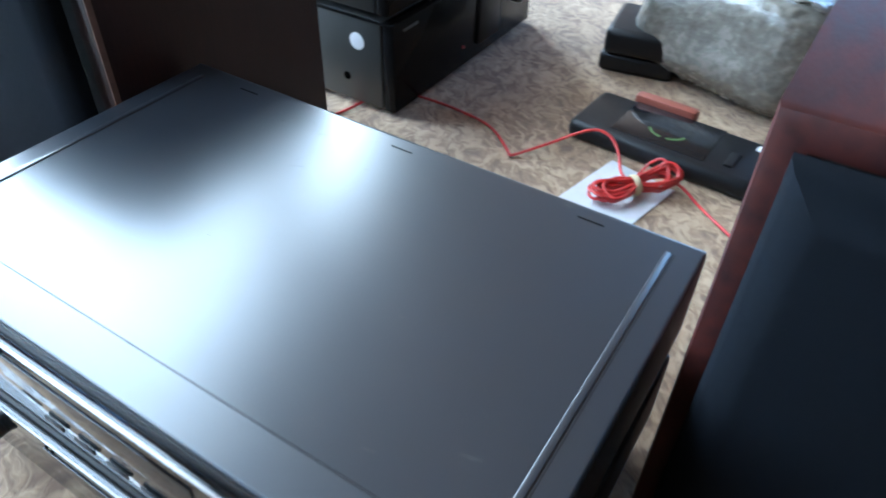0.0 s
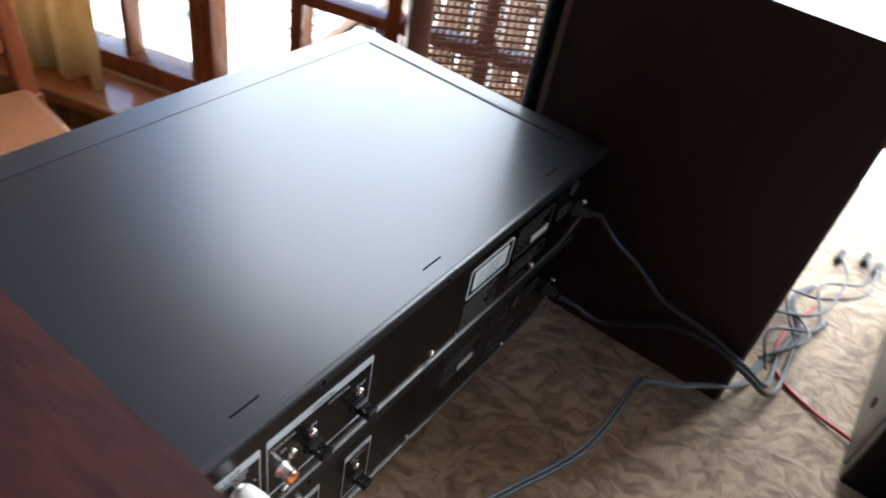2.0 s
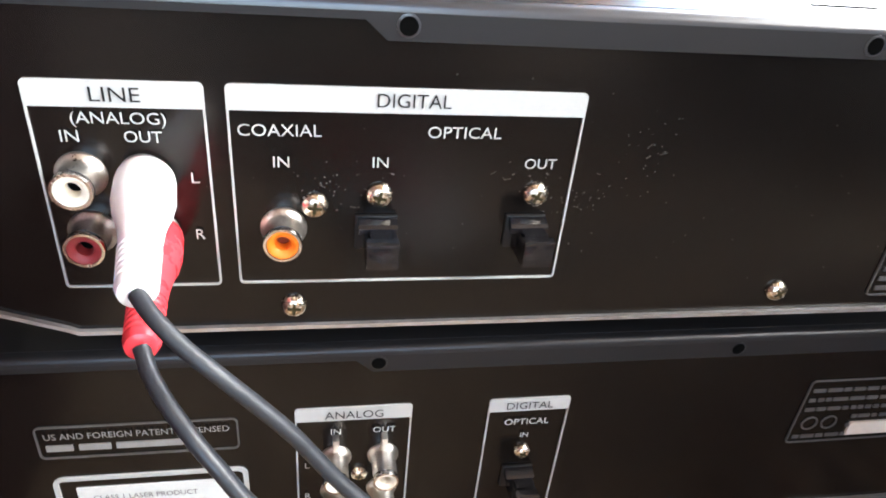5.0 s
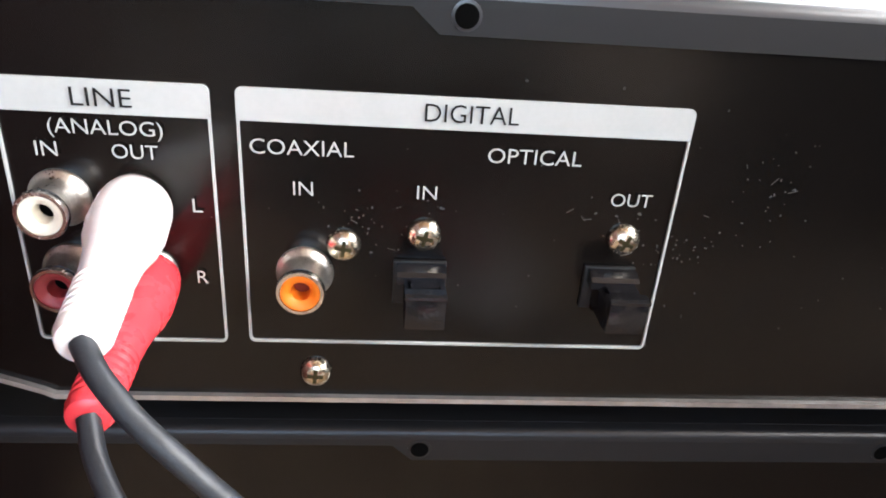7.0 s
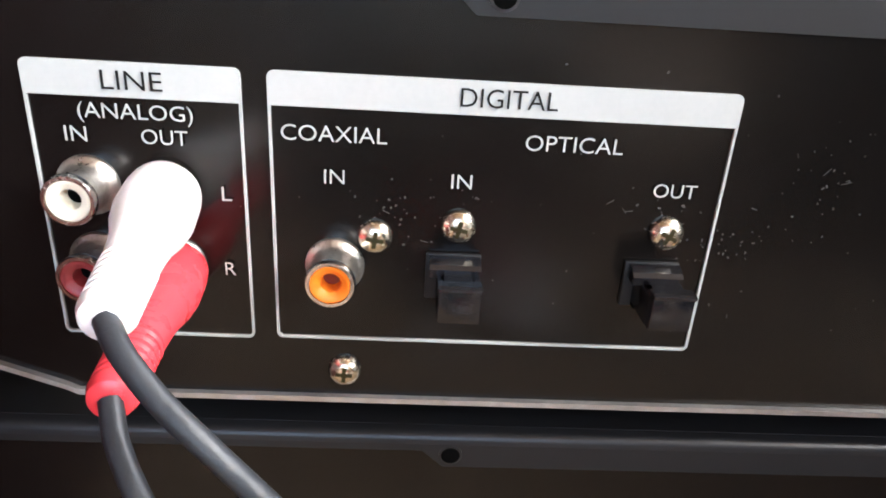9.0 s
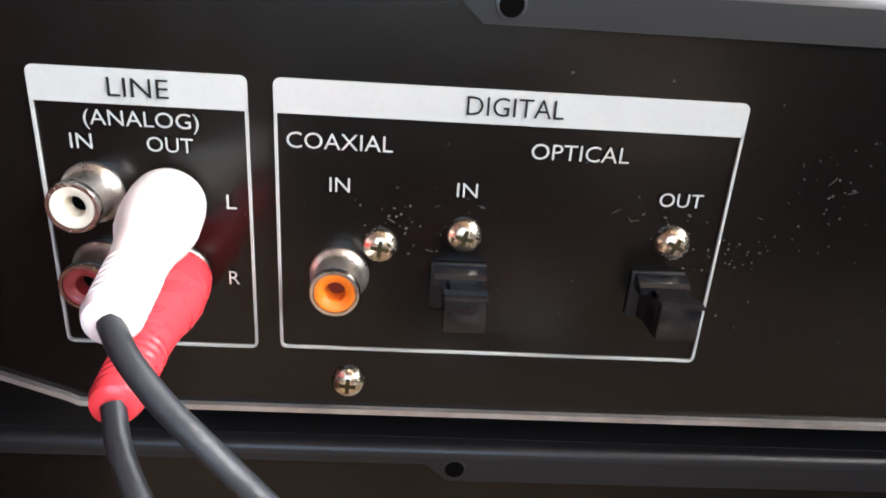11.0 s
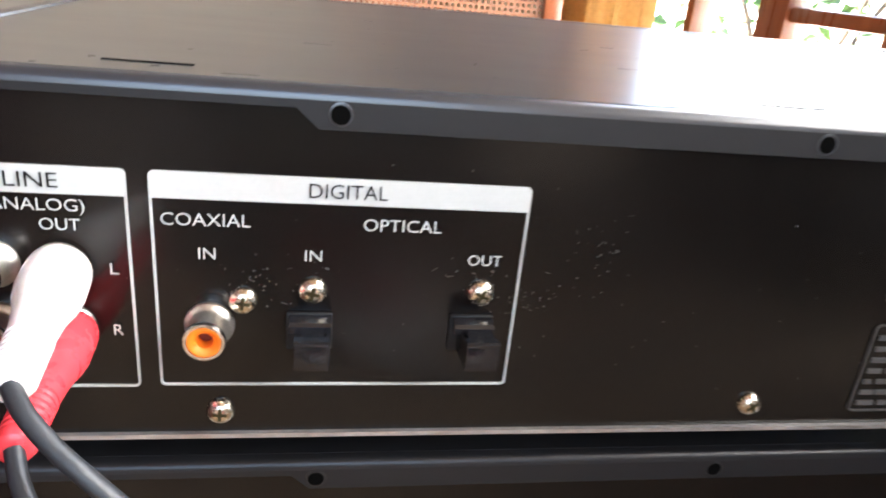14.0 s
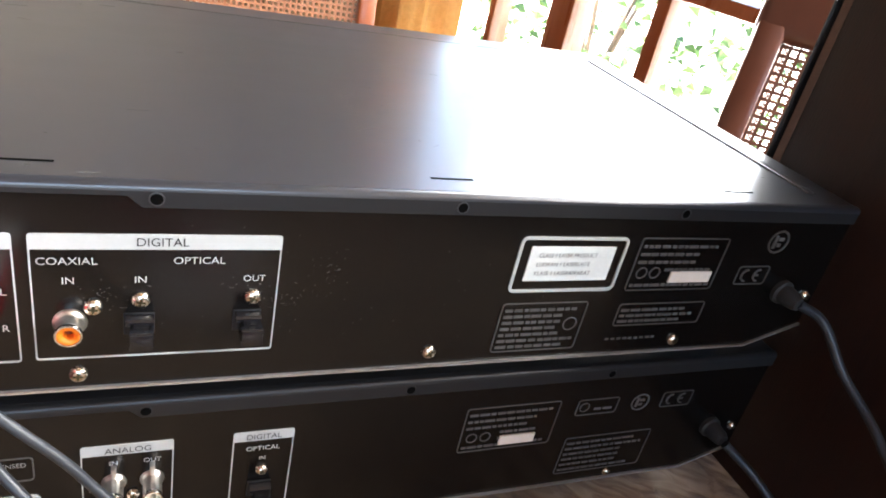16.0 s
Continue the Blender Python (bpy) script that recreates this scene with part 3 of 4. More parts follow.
def optical(parent, x, z):
    """A square optical socket: hooded lip, notch with a latch, and a hinged flap that stands out on two arms."""
    o = part("optical_socket", wedge(x - 0.0046, x + 0.0041, [(0, z + 0.0044), (-0.0022, z + 0.0044), (-0.0036, z + 0.0039), (-0.0044, z + 0.0033), (-0.0044, z + 0.0019), (0, z + 0.0019)]), M_OPTIC, parent, "black optical socket with a hinged flap", False)
    part("collar", box(x - 0.0052, x + 0.0043, -0.0009, 0, z - 0.0040, z + 0.0047, 0.0003), M_CHASSIS, o)
    for s in (-1, 1):
        part("arm", box(x + 0.0003 + s * 0.0031 - 0.0005, x + 0.0003 + s * 0.0031 + 0.0005, -0.0096, -0.0006, z - 0.0030, z + 0.0022, 0.0002), M_OPTIC, o)
    part("mouth", box(x - 0.0032, x + 0.0030, -0.0026, -0.0006, z - 0.0036, z + 0.0020), M_HOLE, o)
    part("latch", prism([(x - 0.0014, z + 0.0014), (x + 0.0018, z + 0.0014), (x + 0.0026, z + 0.0030), (x - 0.0022, z + 0.0030)], -0.0074, -0.002), M_OPTIC, o, "", False)
    f = part("flap", box(x - 0.0033, x + 0.0037, -0.0115, -0.0094, z - 0.0029, z + 0.0033, 0.0004), M_OPTIC, o)
    part("flap_edge", wedge(x - 0.0033, x + 0.0037, [(-0.0088, z + 0.0036), (-0.0112, z + 0.0039), (-0.0119, z + 0.0036), (-0.0119, z + 0.0031), (-0.0088, z + 0.0030)]), M_OPTIC, f, "", False)


def header(x0, x1, z0, z1, r=0.0011):
    """A solid title bar with rounded upper corners."""
    pts = [(x0, z0), (x1, z0)]
    for cx, a0 in ((x1 - r, 0), (x0 + r, 90)):
        pts += [(cx + r * math.cos(radians(a0 + 22.5 * k)), z1 - r + r * math.sin(radians(a0 + 22.5 * k))) for k in range(5)]
    return prism(pts, -0.0005, 0.0002)


def slanted(parent, name, x0, x1, z0, z1, lines, seed, material=None, dim=None, marks=(), ragged=0.3):
    """A printed data box with unreadable rows; marks: rings (x, z, radius) printed among them."""
    rng = random.Random(seed)
    p = part(name, round_frame(x0, x1, z0, z1), material or M_PRINT_DIM, parent)
    bm = bmesh.new()
    h = (z1 - z0 - 0.003) / lines
    for k in range(lines):
        z = z1 - 0.002 - h * (k + 0.75)
        x, end = x0 + 0.002, x1 - 0.002 - (x1 - x0) * ragged * rng.random()
        while x < end - 0.001:
            w = min(rng.uniform(0.0016, 0.0052), end - x)
            if not any(mx - r - 0.001 < x + w and x < mx + r + 0.001 and abs(z + h * 0.2 - mz) < r + 0.0008 for mx, mz, r in marks):
                box(x, x + w, -0.0004, 0.0002, z, z + min(h * 0.42, 0.0013), bm=bm)
            x += w + rng.uniform(0.0006, 0.0011)
    part("print", bm, dim or M_PRINT_DIM, p)
    for mx, mz, r in marks:
        part("mark", tube([(mx + r * math.cos(k * math.pi / 6), -0.0002, mz + r * math.sin(k * math.pi / 6)) for k in range(13)], 0.0003, 6, step=2), M_PRINT_DIM, p)
    return p


def approval(parent, x0, x1, z0, z1):
    """A round-cornered box with two open round letters."""
    p = part("approval_mark", round_frame(x0, x1, z0, z1), M_PRINT_DIM, parent)
    cx, cz, r = (x0 + x1) / 2, (z0 + z1) / 2, (z1 - z0) * 0.31
    for k, dx in enumerate((-0.0033, 0.0042)):
        bm = tube([(cx + dx + r * math.cos(radians(90 + 22.5 * i)), -0.0003, cz + r * math.sin(radians(90 + 22.5 * i))) for i in range(9)], 0.00048, 6, step=2)
        if k:
            box(cx + dx - r, cx + dx - r * 0.1, -0.0006, 0.0001, cz - 0.0004, cz + 0.0004, bm=bm)
        part("letter", bm, M_PRINT_DIM, p)


def round_mark(parent, x, z, r):
    p = part("round_mark", tube([(x + r * math.cos(k * math.pi / 6), -0.0002, z + r * math.sin(k * math.pi / 6)) for k in range(13)], 0.00045, 6, step=2), M_PRINT_DIM, parent)
    bm = box(x - r * 0.55, x - r * 0.25, -0.0005, 0.0002, z - r * 0.6, z + r * 0.6)
    box(x - r * 0.1, x + r * 0.45, -0.0005, 0.0002, z + r * 0.1, z + r * 0.4, bm=bm)
    box(x - r * 0.1, x + r * 0.3, -0.0005, 0.0002, z - r * 0.45, z - r * 0.15, bm=bm)
    part("sign", bm, M_PRINT_DIM, p)


def cord_bush(parent, x, z):
    part("cord_bush", lathe([(0.0062, -0.001), (0.0062, 0.0022), (0.005, 0.003), (0.0042, 0.010), (0.003, 0.0125)], Matrix.Translation((x, 0, z)) @ OUT, 18), M_RUBBER, parent)


HALF = 0.207


def deck_body(name, place, label, paint, holes):
    """A slim hi-fi deck: chassis, cover with rear flange, ribs, fascia and feet. Origin: top of its back edge, middle."""
    d = thing(name, place, label, "hi-fi deck", "stacked decks")
    # chassis with its bare lower edge and chamfered lower corners
    low, cut = -0.0785, -0.067
    prof = [(-HALF + 0.002, cut), (-0.176, low + 0.001), (-0.174, low), (0.173, low), (HALF - 0.002, cut), (HALF - 0.002, -0.003), (-HALF + 0.002, -0.003)]
    part("back_panel", prism(prof, 0.0, 0.0015), M_PANEL, d, "black lacquered panel", False)
    part("chassis", prism([(x * 0.998, z + 0.0004) for x, z in prof], 0.0015, 0.23), M_CHASSIS, d, "", False)
    e = bmesh.new()
    t = 0.0011
    line = prof[:5]
    for (xa, za), (xb, zb) in zip(line, line[1:]):
        prism([(xa, za), (xb, zb), (xb, zb + t), (xa, za + t)], -0.0012, 0.0002, e)
    part("bottom_edge", e, M_BARE, d, "pale bare metal edge", False)
    # cover: one folded sheet, top and two sides, rounded folds
    r, arc = 0.0028, []
    for i in range(7):
        a = math.pi / 2 * i / 6
        arc.append((HALF - r + r * math.sin(a), -r + r * math.cos(a)))
    sec = [(-x, z) for x, z in arc[::-1]] + arc
    bm = bmesh.new()
    full = [(-HALF, -0.062)] + sec + [(HALF, -0.062), (HALF - 0.001, -0.062), (HALF - 0.001, -0.004), (-HALF + 0.001, -0.004), (-HALF + 0.001, -0.062)]
    prism(full, 0.0022, 0.2285, bm)
    top = part("cover", bm, paint, d, "satin black folded steel cover")
    # rolled rear edge and the flange below it
    roll = [(y, z) for y, z in ((0.0024, -0.0001), (0.0008, -0.0002), (0.0, -0.0005), (-0.0005, -0.001), (-0.0008, -0.0018), (-0.0009, -0.003), (0.0006, -0.0032), (0.0024, -0.0028))]
    bm = bmesh.new()
    rings = [[bm.verts.new((x, y, z)) for y, z in roll] for x in (-HALF + 0.0008, HALF - 0.0008)]
    k = len(roll)
    for i in range(k):
        bm.faces.new((rings[0][i], rings[0][(i + 1) % k], rings[1][(i + 1) % k], rings[1][i]))
    bm.faces.new(rings[0]), bm.faces.new(rings[1][::-1])
    part("rear_edge", bm, paint, top)
    part("flange", prism([(-HALF + 0.001, -0.0026), (-HALF + 0.001, -0.0042), (-0.1103, -0.0042), (-0.1060, -0.0081), (HALF - 0.001, -0.0081), (HALF - 0.001, -0.0026)], -0.0009, 0.0003), M_CHASSIS, top, "", False)
    for x in holes:
        part("hole_rim", lathe([(0.0024, 0), (0.0024, 0.00012), (0.0021, 0.0002), (0.0018, 0.0002)], Matrix.Translation((x, -0.0009, -0.0051)) @ OUT, 18), paint, top)
        part("screw_hole", lathe([(0.0019, -0.0002), (0.0019, 0.00026), (0.0004, 0.00026)], Matrix.Translation((x, -0.0009, -0.0051)) @ OUT, 18), M_HOLE, top)
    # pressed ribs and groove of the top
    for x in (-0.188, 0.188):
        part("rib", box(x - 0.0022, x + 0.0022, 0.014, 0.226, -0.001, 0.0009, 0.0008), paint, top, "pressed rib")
        # thin dark strip laid beside the rib to stand for its shade
        part("rib_shade", box(x + (0.0028 if x > 0 else -0.0036) - 0.0004, x + (0.0028 if x > 0 else -0.0036) + 0.0004, 0.014, 0.226, -0.0008, 0.0001), M_COVER_LOW, top)
    part("seam", box(-0.188, 0.19, 0.2279, 0.2283, -0.001, 0.0001), M_HOLE, top)
    for x in (-0.139, 0.0, 0.141):
        part("slot", box(x - 0.0085, x + 0.0085, 0.0118, 0.0128, -0.001, 0.0002), M_HOLE, top)
    # fascia
    part("top_trim", wedge(-HALF, HALF, [(0.2286, 0.0), (0.2522, -0.0009), (0.2530, -0.0014), (0.2533, -0.0022), (0.2533, -0.0115), (0.2286, -0.0115)]), paint, d, "", False)
    part("trim_band", box(-HALF, HALF, 0.2534, 0.2545, -0.0116, -0.0024, 0.0004), M_CHASSIS, d, "dull black front edge")
    # bare-metal strip added as the highlight along the fascia's upper edge
    part("edge_highlight", box(-HALF + 0.012, HALF - 0.012, 0.2575, 0.2602, -0.0138, -0.0132, 0.0002), M_BARE, d, "thin strip that stands for the highlight under the top edge")
    part("fascia", box(-HALF, HALF, 0.2300, 0.2600, -0.0785, -0.0125, 0.0035, seg=3), M_FASCIA, d, "glossy black front panel")
    part("display", box(-0.06, 0.09, 0.2602, 0.2612, -0.045, -0.022, 0.0006), M_GLASS_DARK, d)
    part("disc_slot", box(-0.17, -0.085, 0.2602, 0.2612, -0.036, -0.026, 0.0005), M_HOLE, d)
    for i in range(5):
        part("button", box(-0.055 + 0.026 * i, -0.039 + 0.026 * i, 0.2602, 0.2616, -0.066, -0.062, 0.0005), M_PLASTIC, d)
    for i in range(4):
        part("pilot_hole", lathe([(0.0013, 0), (0.0013, 0.0007), (0.0005, 0.0008)], Matrix.Translation((0.085 - 0.006 * (i % 2) + 0.004 * (i // 2), 0.2600, -0.019 - 0.006 * (i // 2))) @ Matrix.Rotation(radians(-90), 4, "X"), 10), M_HOLE, d)
    part("knob", lathe([(0.009, 0), (0.009, 0.006), (0.0082, 0.0075), (0.002, 0.0075)], Matrix.Translation((0.15, 0.2600, -0.045)) @ Matrix.Rotation(radians(-90), 4, "X"), 28), M_PLASTIC, d)
    for x in (-0.165, 0.165):
        for y in (0.03, 0.21):
            part("foot", lathe([(0.014, -0.0885), (0.0145, -0.086), (0.0145, -0.0772)], Matrix.Translation((x, y, 0)), 20), M_RUBBER, d)
    return d


up = deck_body("minidisc_deck", (0, 0, 0.945), "satin black minidisc deck stacked on another deck", M_COVER, (-0.102, 0.0005, 0.103))
Z = 0.945
# printed frames and captions of the rear panel
line_box = part("line_frame", open_frame(-0.1745, -0.1415, 0.8795 - Z, 0.9223 - Z), M_PRINT, up)
part("header", header(-0.1745, -0.1415, 0.9218 - Z, 0.9272 - Z), M_PRINT, line_box)
part("caption", lettering("LINE", -0.1579, 0.9245 - Z, 0.0029, 0.0092, y=-0.0007), M_PRINT_DARK, line_box, "LINE", False)
part("caption", lettering("(ANALOG)", -0.1579, 0.9193 - Z, 0.0032, 0.0176), M_PRINT, line_box, "(ANALOG)", False)
for t, x, z, w in (("IN", -0.1675, 0.9158, 0.0034), ("OUT", -0.1538, 0.9158, 0.0072), ("L", -0.1447, 0.9068, 0.0016), ("R", -0.1449, 0.8932, 0.0018)):
    part("caption", lettering(t, x, z - Z, 0.0024, w), M_PRINT, line_box, t, False)
dig_box = part("digital_frame", open_frame(-0.1375, -0.0625, 0.8798 - Z, 0.9223 - Z), M_PRINT, up)
part("header", header(-0.1375, -0.0625, 0.9218 - Z, 0.9272 - Z), M_PRINT, dig_box)
part("caption", lettering("DIGITAL", -0.0998, 0.9246 - Z, 0.0030, 0.0154, y=-0.0007), M_PRINT_DARK, dig_box, "DIGITAL", False)
for t, x, z, w in (("COAXIAL", -0.1272, 0.9177, 0.0168), ("OPTICAL", -0.0886, 0.9178, 0.0160), ("IN", -0.1272, 0.9106, 0.0033), ("IN", -0.1064, 0.9107, 0.0034), ("OUT", -0.0707, 0.9107, 0.0073)):
    part("caption", lettering(t, x, z - Z, 0.0026 if w > 0.01 else 0.0024, w), M_PRINT, dig_box, t, False)
jack(up, -0.1668, 0.9072 - Z, M_JACK_WHITE, label="tinned phono jack with an ivory insert")
jack(up, -0.1667, 0.8938 - Z, M_JACK_RED, label="tinned phono jack with a dark red insert")
jack(up, -0.1547, 0.9068 - Z, M_JACK_WHITE, label="tinned phono jack holding a plug")
jack(up, -0.1541, 0.8935 - Z, M_JACK_RED, label="tinned phono jack holding a plug")
jack(up, -0.1272, 0.8945 - Z, M_JACK_ORANGE, label="tinned phono jack with an orange insert", deep=M_JACK_DEEP)
optical(up, -0.1064, 0.8930 - Z)
optical(up, -0.0717, 0.8930 - Z)
for x, z in ((-0.1255, 0.8731), (0.001, 0.874), (-0.1204, 0.9002), (-0.1064, 0.9027), (-0.0707, 0.9030), (0.126, 0.873), (0.199, 0.896), (-0.2, 0.893)):
    screw(up, x, z - Z)
def laser_label(parent, x0, z0):
    p = part("laser_label", round_frame(x0, x0 + 0.051, z0, z0 + 0.026, 0.0013, 0.0028, -0.0006), M_PRINT, parent, "white-bordered laser warning label")
    part("label_paper", bars([(x0 + 0.0055, x0 + 0.0455, z0 + 0.0055, z0 + 0.0215)]), M_LABEL, p)
    for k, (t, w) in enumerate((("CLASS 1 LASER PRODUCT", 0.0275), ("LUOKAN 1 LASERLAITE", 0.025), ("KLASS 1 LASERAPPARAT", 0.0265))):
        part("caption", lettering(t, x0 + 0.0095 + w / 2, z0 + 0.0178 - 0.0042 * k, 0.0019, w, y=-0.0009), M_PRINT_GREY, p, t, False)


laser_label(up, 0.029, 0.902 - Z)
slanted(up, "notice", 0.029, 0.0705, 0.8715 - Z, 0.8965 - Z, 7, 3, marks=((0.0645, 0.8850 - Z, 0.0032),))
rate = slanted(up, "rating_plate", 0.0865, 0.1345, 0.9015 - Z, 0.928 - Z, 6, 4, marks=((0.0925, 0.9105 - Z, 0.0026), (0.0995, 0.9105 - Z, 0.0026)))
part("serial_sticker", bars([(0.1085, 0.1315, 0.9055 - Z, 0.911 - Z)], -0.0007), M_CREAM, rate, "cream serial sticker")
slanted(up, "patent_notice", 0.0875, 0.136, 0.8825 - Z, 0.8945 - Z, 3, 5)
rng = random.Random(31)
bm = bmesh.new()
for k in range(9):
    box(0.0865 + 0.0032 * k, 0.0865 + 0.0032 * k + rng.uniform(0.0018, 0.0026), -0.0004, 0.0002, 0.8747 - Z, 0.8757 - Z, bm=bm)
part("small_print", bm, M_PRINT_DIM, up)
approval(up, 0.1475, 0.1665, 0.9035 - Z, 0.9135 - Z)
round_mark(up, 0.164, 0.9265 - Z, 0.0056)
cord_bush(up, 0.181, 0.899 - Z)

rng = random.Random(21)
cover_part = [o for o in up.children if o.name.startswith("cover")][0]
for x, y, l, w, a in ((-0.162, 0.191, 0.010, 0.0006, 12), (-0.123, 0.212, 0.007, 0.0005, 8), (-0.146, 0.012, 0.002, 0.0008, 0), (-0.137, 0.009, 0.0016, 0.0014, 0), (-0.121, 0.0055, 0.007, 0.0008, 2),
                      (-0.157, 0.0045, 0.001, 0.001, 0), (-0.15, 0.015, 0.0012, 0.001, 0), (-0.02, 0.1, 0.005, 0.0004, 40), (0.05, 0.06, 0.004, 0.0004, 80), (-0.09, 0.14, 0.003, 0.0005, 15), (-0.16, 0.245, 0.006, 0.0006, -30)):
    bm = box(-l / 2, l / 2, -w / 2, w / 2, -0.0004, 0.00006)
    bm.transform(pose(x, y, 0, 0, 0, a))
    part("scuff", bm, M_DUST, cover_part, "pale scuff")
bm = bmesh.new()
for cx, cz, sx, sz, n in ((-0.046, 0.915, 0.006, 0.007, 26), (-0.055, 0.902, 0.012, 0.003, 18), (-0.115, 0.905, 0.006, 0.004, 14), (-0.1, 0.91, 0.04, 0.02, 26), (0.0, 0.9, 0.08, 0.02, 30), (-0.1175, 0.9035, 0.006, 0.004, 14), (-0.106, 0.9065, 0.006, 0.003, 9), (-0.071, 0.905, 0.007, 0.004, 14), (-0.0615, 0.9, 0.004, 0.003, 14)):
    for k in range(n):
        x, z, r = cx + rng.gauss(0, sx * 0.6), cz - 0.945 + rng.gauss(0, sz * 0.6), rng.uniform(0.00005, 0.00014)
        box(-r * rng.uniform(1, 3), r, -0.0001, 0.0001, -r, r, bm=bm, m=pose(x, 0, z, 0, rng.uniform(0, 180), 0))
for k in range(13):  # short fibres that cling to the panel
    cx, cz, spread = rng.choice(((-0.05, 0.916, 0.008), (-0.05, 0.908, 0.012), (-0.114, 0.905, 0.01), (-0.072, 0.905, 0.01), (-0.09, 0.895, 0.03)))
    l = rng.uniform(0.0003, 0.001)
    box(-l, l, -0.00012, 0.0001, -0.00005, 0.00005, bm=bm, m=pose(cx + rng.gauss(0, spread * 0.6), 0, cz - 0.945 + rng.gauss(0, spread * 0.5), 0, rng.uniform(0, 180), 0))
tagged(part("dust", bm, M_DUST, up, "specks and fibres of pale dust"), kind="stuff")

bm = bmesh.new()
for k in range(55):
    x, y, r = rng.uniform(-0.19, 0.19), abs(rng.gauss(0.0, 0.09)) + 0.004, rng.uniform(0.00012, 0.0003)
    if y < 0.222:
        l = r * rng.choice((1, 1, 1.5, 2, 9, 16))
        box(-l, l, -r * 0.6, r * 0.6, -0.0002, 0.00006, bm=bm, m=pose(x, y, 0, 0, 0, rng.uniform(-35, 60)))
tagged(part("dust", bm, M_DUST, cover_part, "specks and hairline scratches"), kind="stuff")

lo = deck_body("minidisc_deck", (0, 0.003, 0.857), "black minidisc deck with bright jacks under another deck", M_COVER_LOW, (-0.1045, -0.0015, 0.101))
Z = 0.857
an_box = part("analog_frame", open_frame(-0.1265, -0.0945, 0.789 - Z, 0.8317 - Z), M_PRINT, lo)
part("header", header(-0.1265, -0.0945, 0.8312 - Z, 0.836 - Z), M_PRINT, an_box)
part("caption", lettering("ANALOG", -0.1105, 0.8336 - Z, 0.0027, y=-0.0009), M_PRINT_DARK, an_box, "ANALOG", False)
for t, x, z in (("IN", -0.1155, 0.827), ("OUT", -0.1020, 0.827), ("L", -0.1235, 0.814), ("R", -0.1235, 0.801)):
    part("caption", lettering(t, x, z - Z, 0.0021), M_PRINT, an_box, t, False)
ld_box = part("digital_frame", open_frame(-0.0725, -0.0485, 0.789 - Z, 0.8317 - Z), M_PRINT, lo)
part("header", header(-0.0725, -0.0485, 0.8312 - Z, 0.836 - Z), M_PRINT, ld_box)
part("caption", lettering("DIGITAL", -0.0605, 0.8336 - Z, 0.0026, y=-0.0009), M_PRINT_DARK, ld_box, "DIGITAL", False)
part("caption", lettering("OPTICAL", -0.0605, 0.8270 - Z, 0.0023), M_PRINT, ld_box, "OPTICAL", False)
part("caption", lettering("IN", -0.0605, 0.8215 - Z, 0.0018), M_PRINT, ld_box, "IN", False)
for x in (-0.1155, -0.1020):
    jack(lo, x, 0.8165 - Z, M_JACK_WHITE, 0.0105, 0.0036, "bright phono jack with a gold-tipped ivory insert")
    jack(lo, x, 0.8025 - Z, M_JACK_RED, 0.0105, 0.0036, "bright phono jack with a dark red insert")
    part("pin_tag", box(x - 0.0009, x + 0.0009, -0.003, 0, 0.821 - Z, 0.8255 - Z, 0.0003), M_NICKEL, lo)
optical(lo, -0.0602, 0.8035 - Z)
for x, z in ((-0.0602, 0.8145), (-0.1088, 0.8095), (-0.003, 0.783), (0.123, 0.783), (0.2, 0.806), (-0.126, 0.783)):
    screw(lo, x, z - Z, 0.0025)
dol = part("licence_notice", round_frame(-0.192, -0.1415, 0.8225 - Z, 0.834 - Z), M_PRINT_DIM, lo)
part("caption", lettering("US AND FOREIGN PATENTS LICENSED", -0.1668, 0.8307 - Z, 0.0021, 0.046), M_PRINT_MID, dol, "", False)
part("caption", bars([(x, x + w, 0.8253 - Z, 0.8272 - Z) for x, w in ((-0.190, 0.0065), (-0.182, 0.0078), (-0.1728, 0.018))]), M_PRINT_MID, dol)
laser_label(lo, -0.191, 0.789 - Z)
rate2 = slanted(lo, "rating_plate", 0.029, 0.0785, 0.810 - Z, 0.837 - Z, 6, 14, marks=((0.035, 0.8185 - Z, 0.0026), (0.042, 0.8185 - Z, 0.0026)))
part("serial_sticker", bars([(0.050, 0.069, 0.8125 - Z, 0.818 - Z)], -0.0007), M_CREAM, rate2, "cream serial sticker")
slanted(lo, "approval_mark", 0.0885, 0.1125, 0.826 - Z, 0.836 - Z, 1, 15, marks=((0.093, 0.831 - Z, 0.0026),), ragged=0)
approval(lo, 0.1400, 0.1595, 0.826 - Z, 0.836 - Z)
slanted(lo, "notice", 0.089, 0.142, 0.786 - Z, 0.811 - Z, 6, 17)
round_mark(lo, 0.1265, 0.831 - Z, 0.005)
cord_bush(lo, 0.1825, 0.808 - Z)


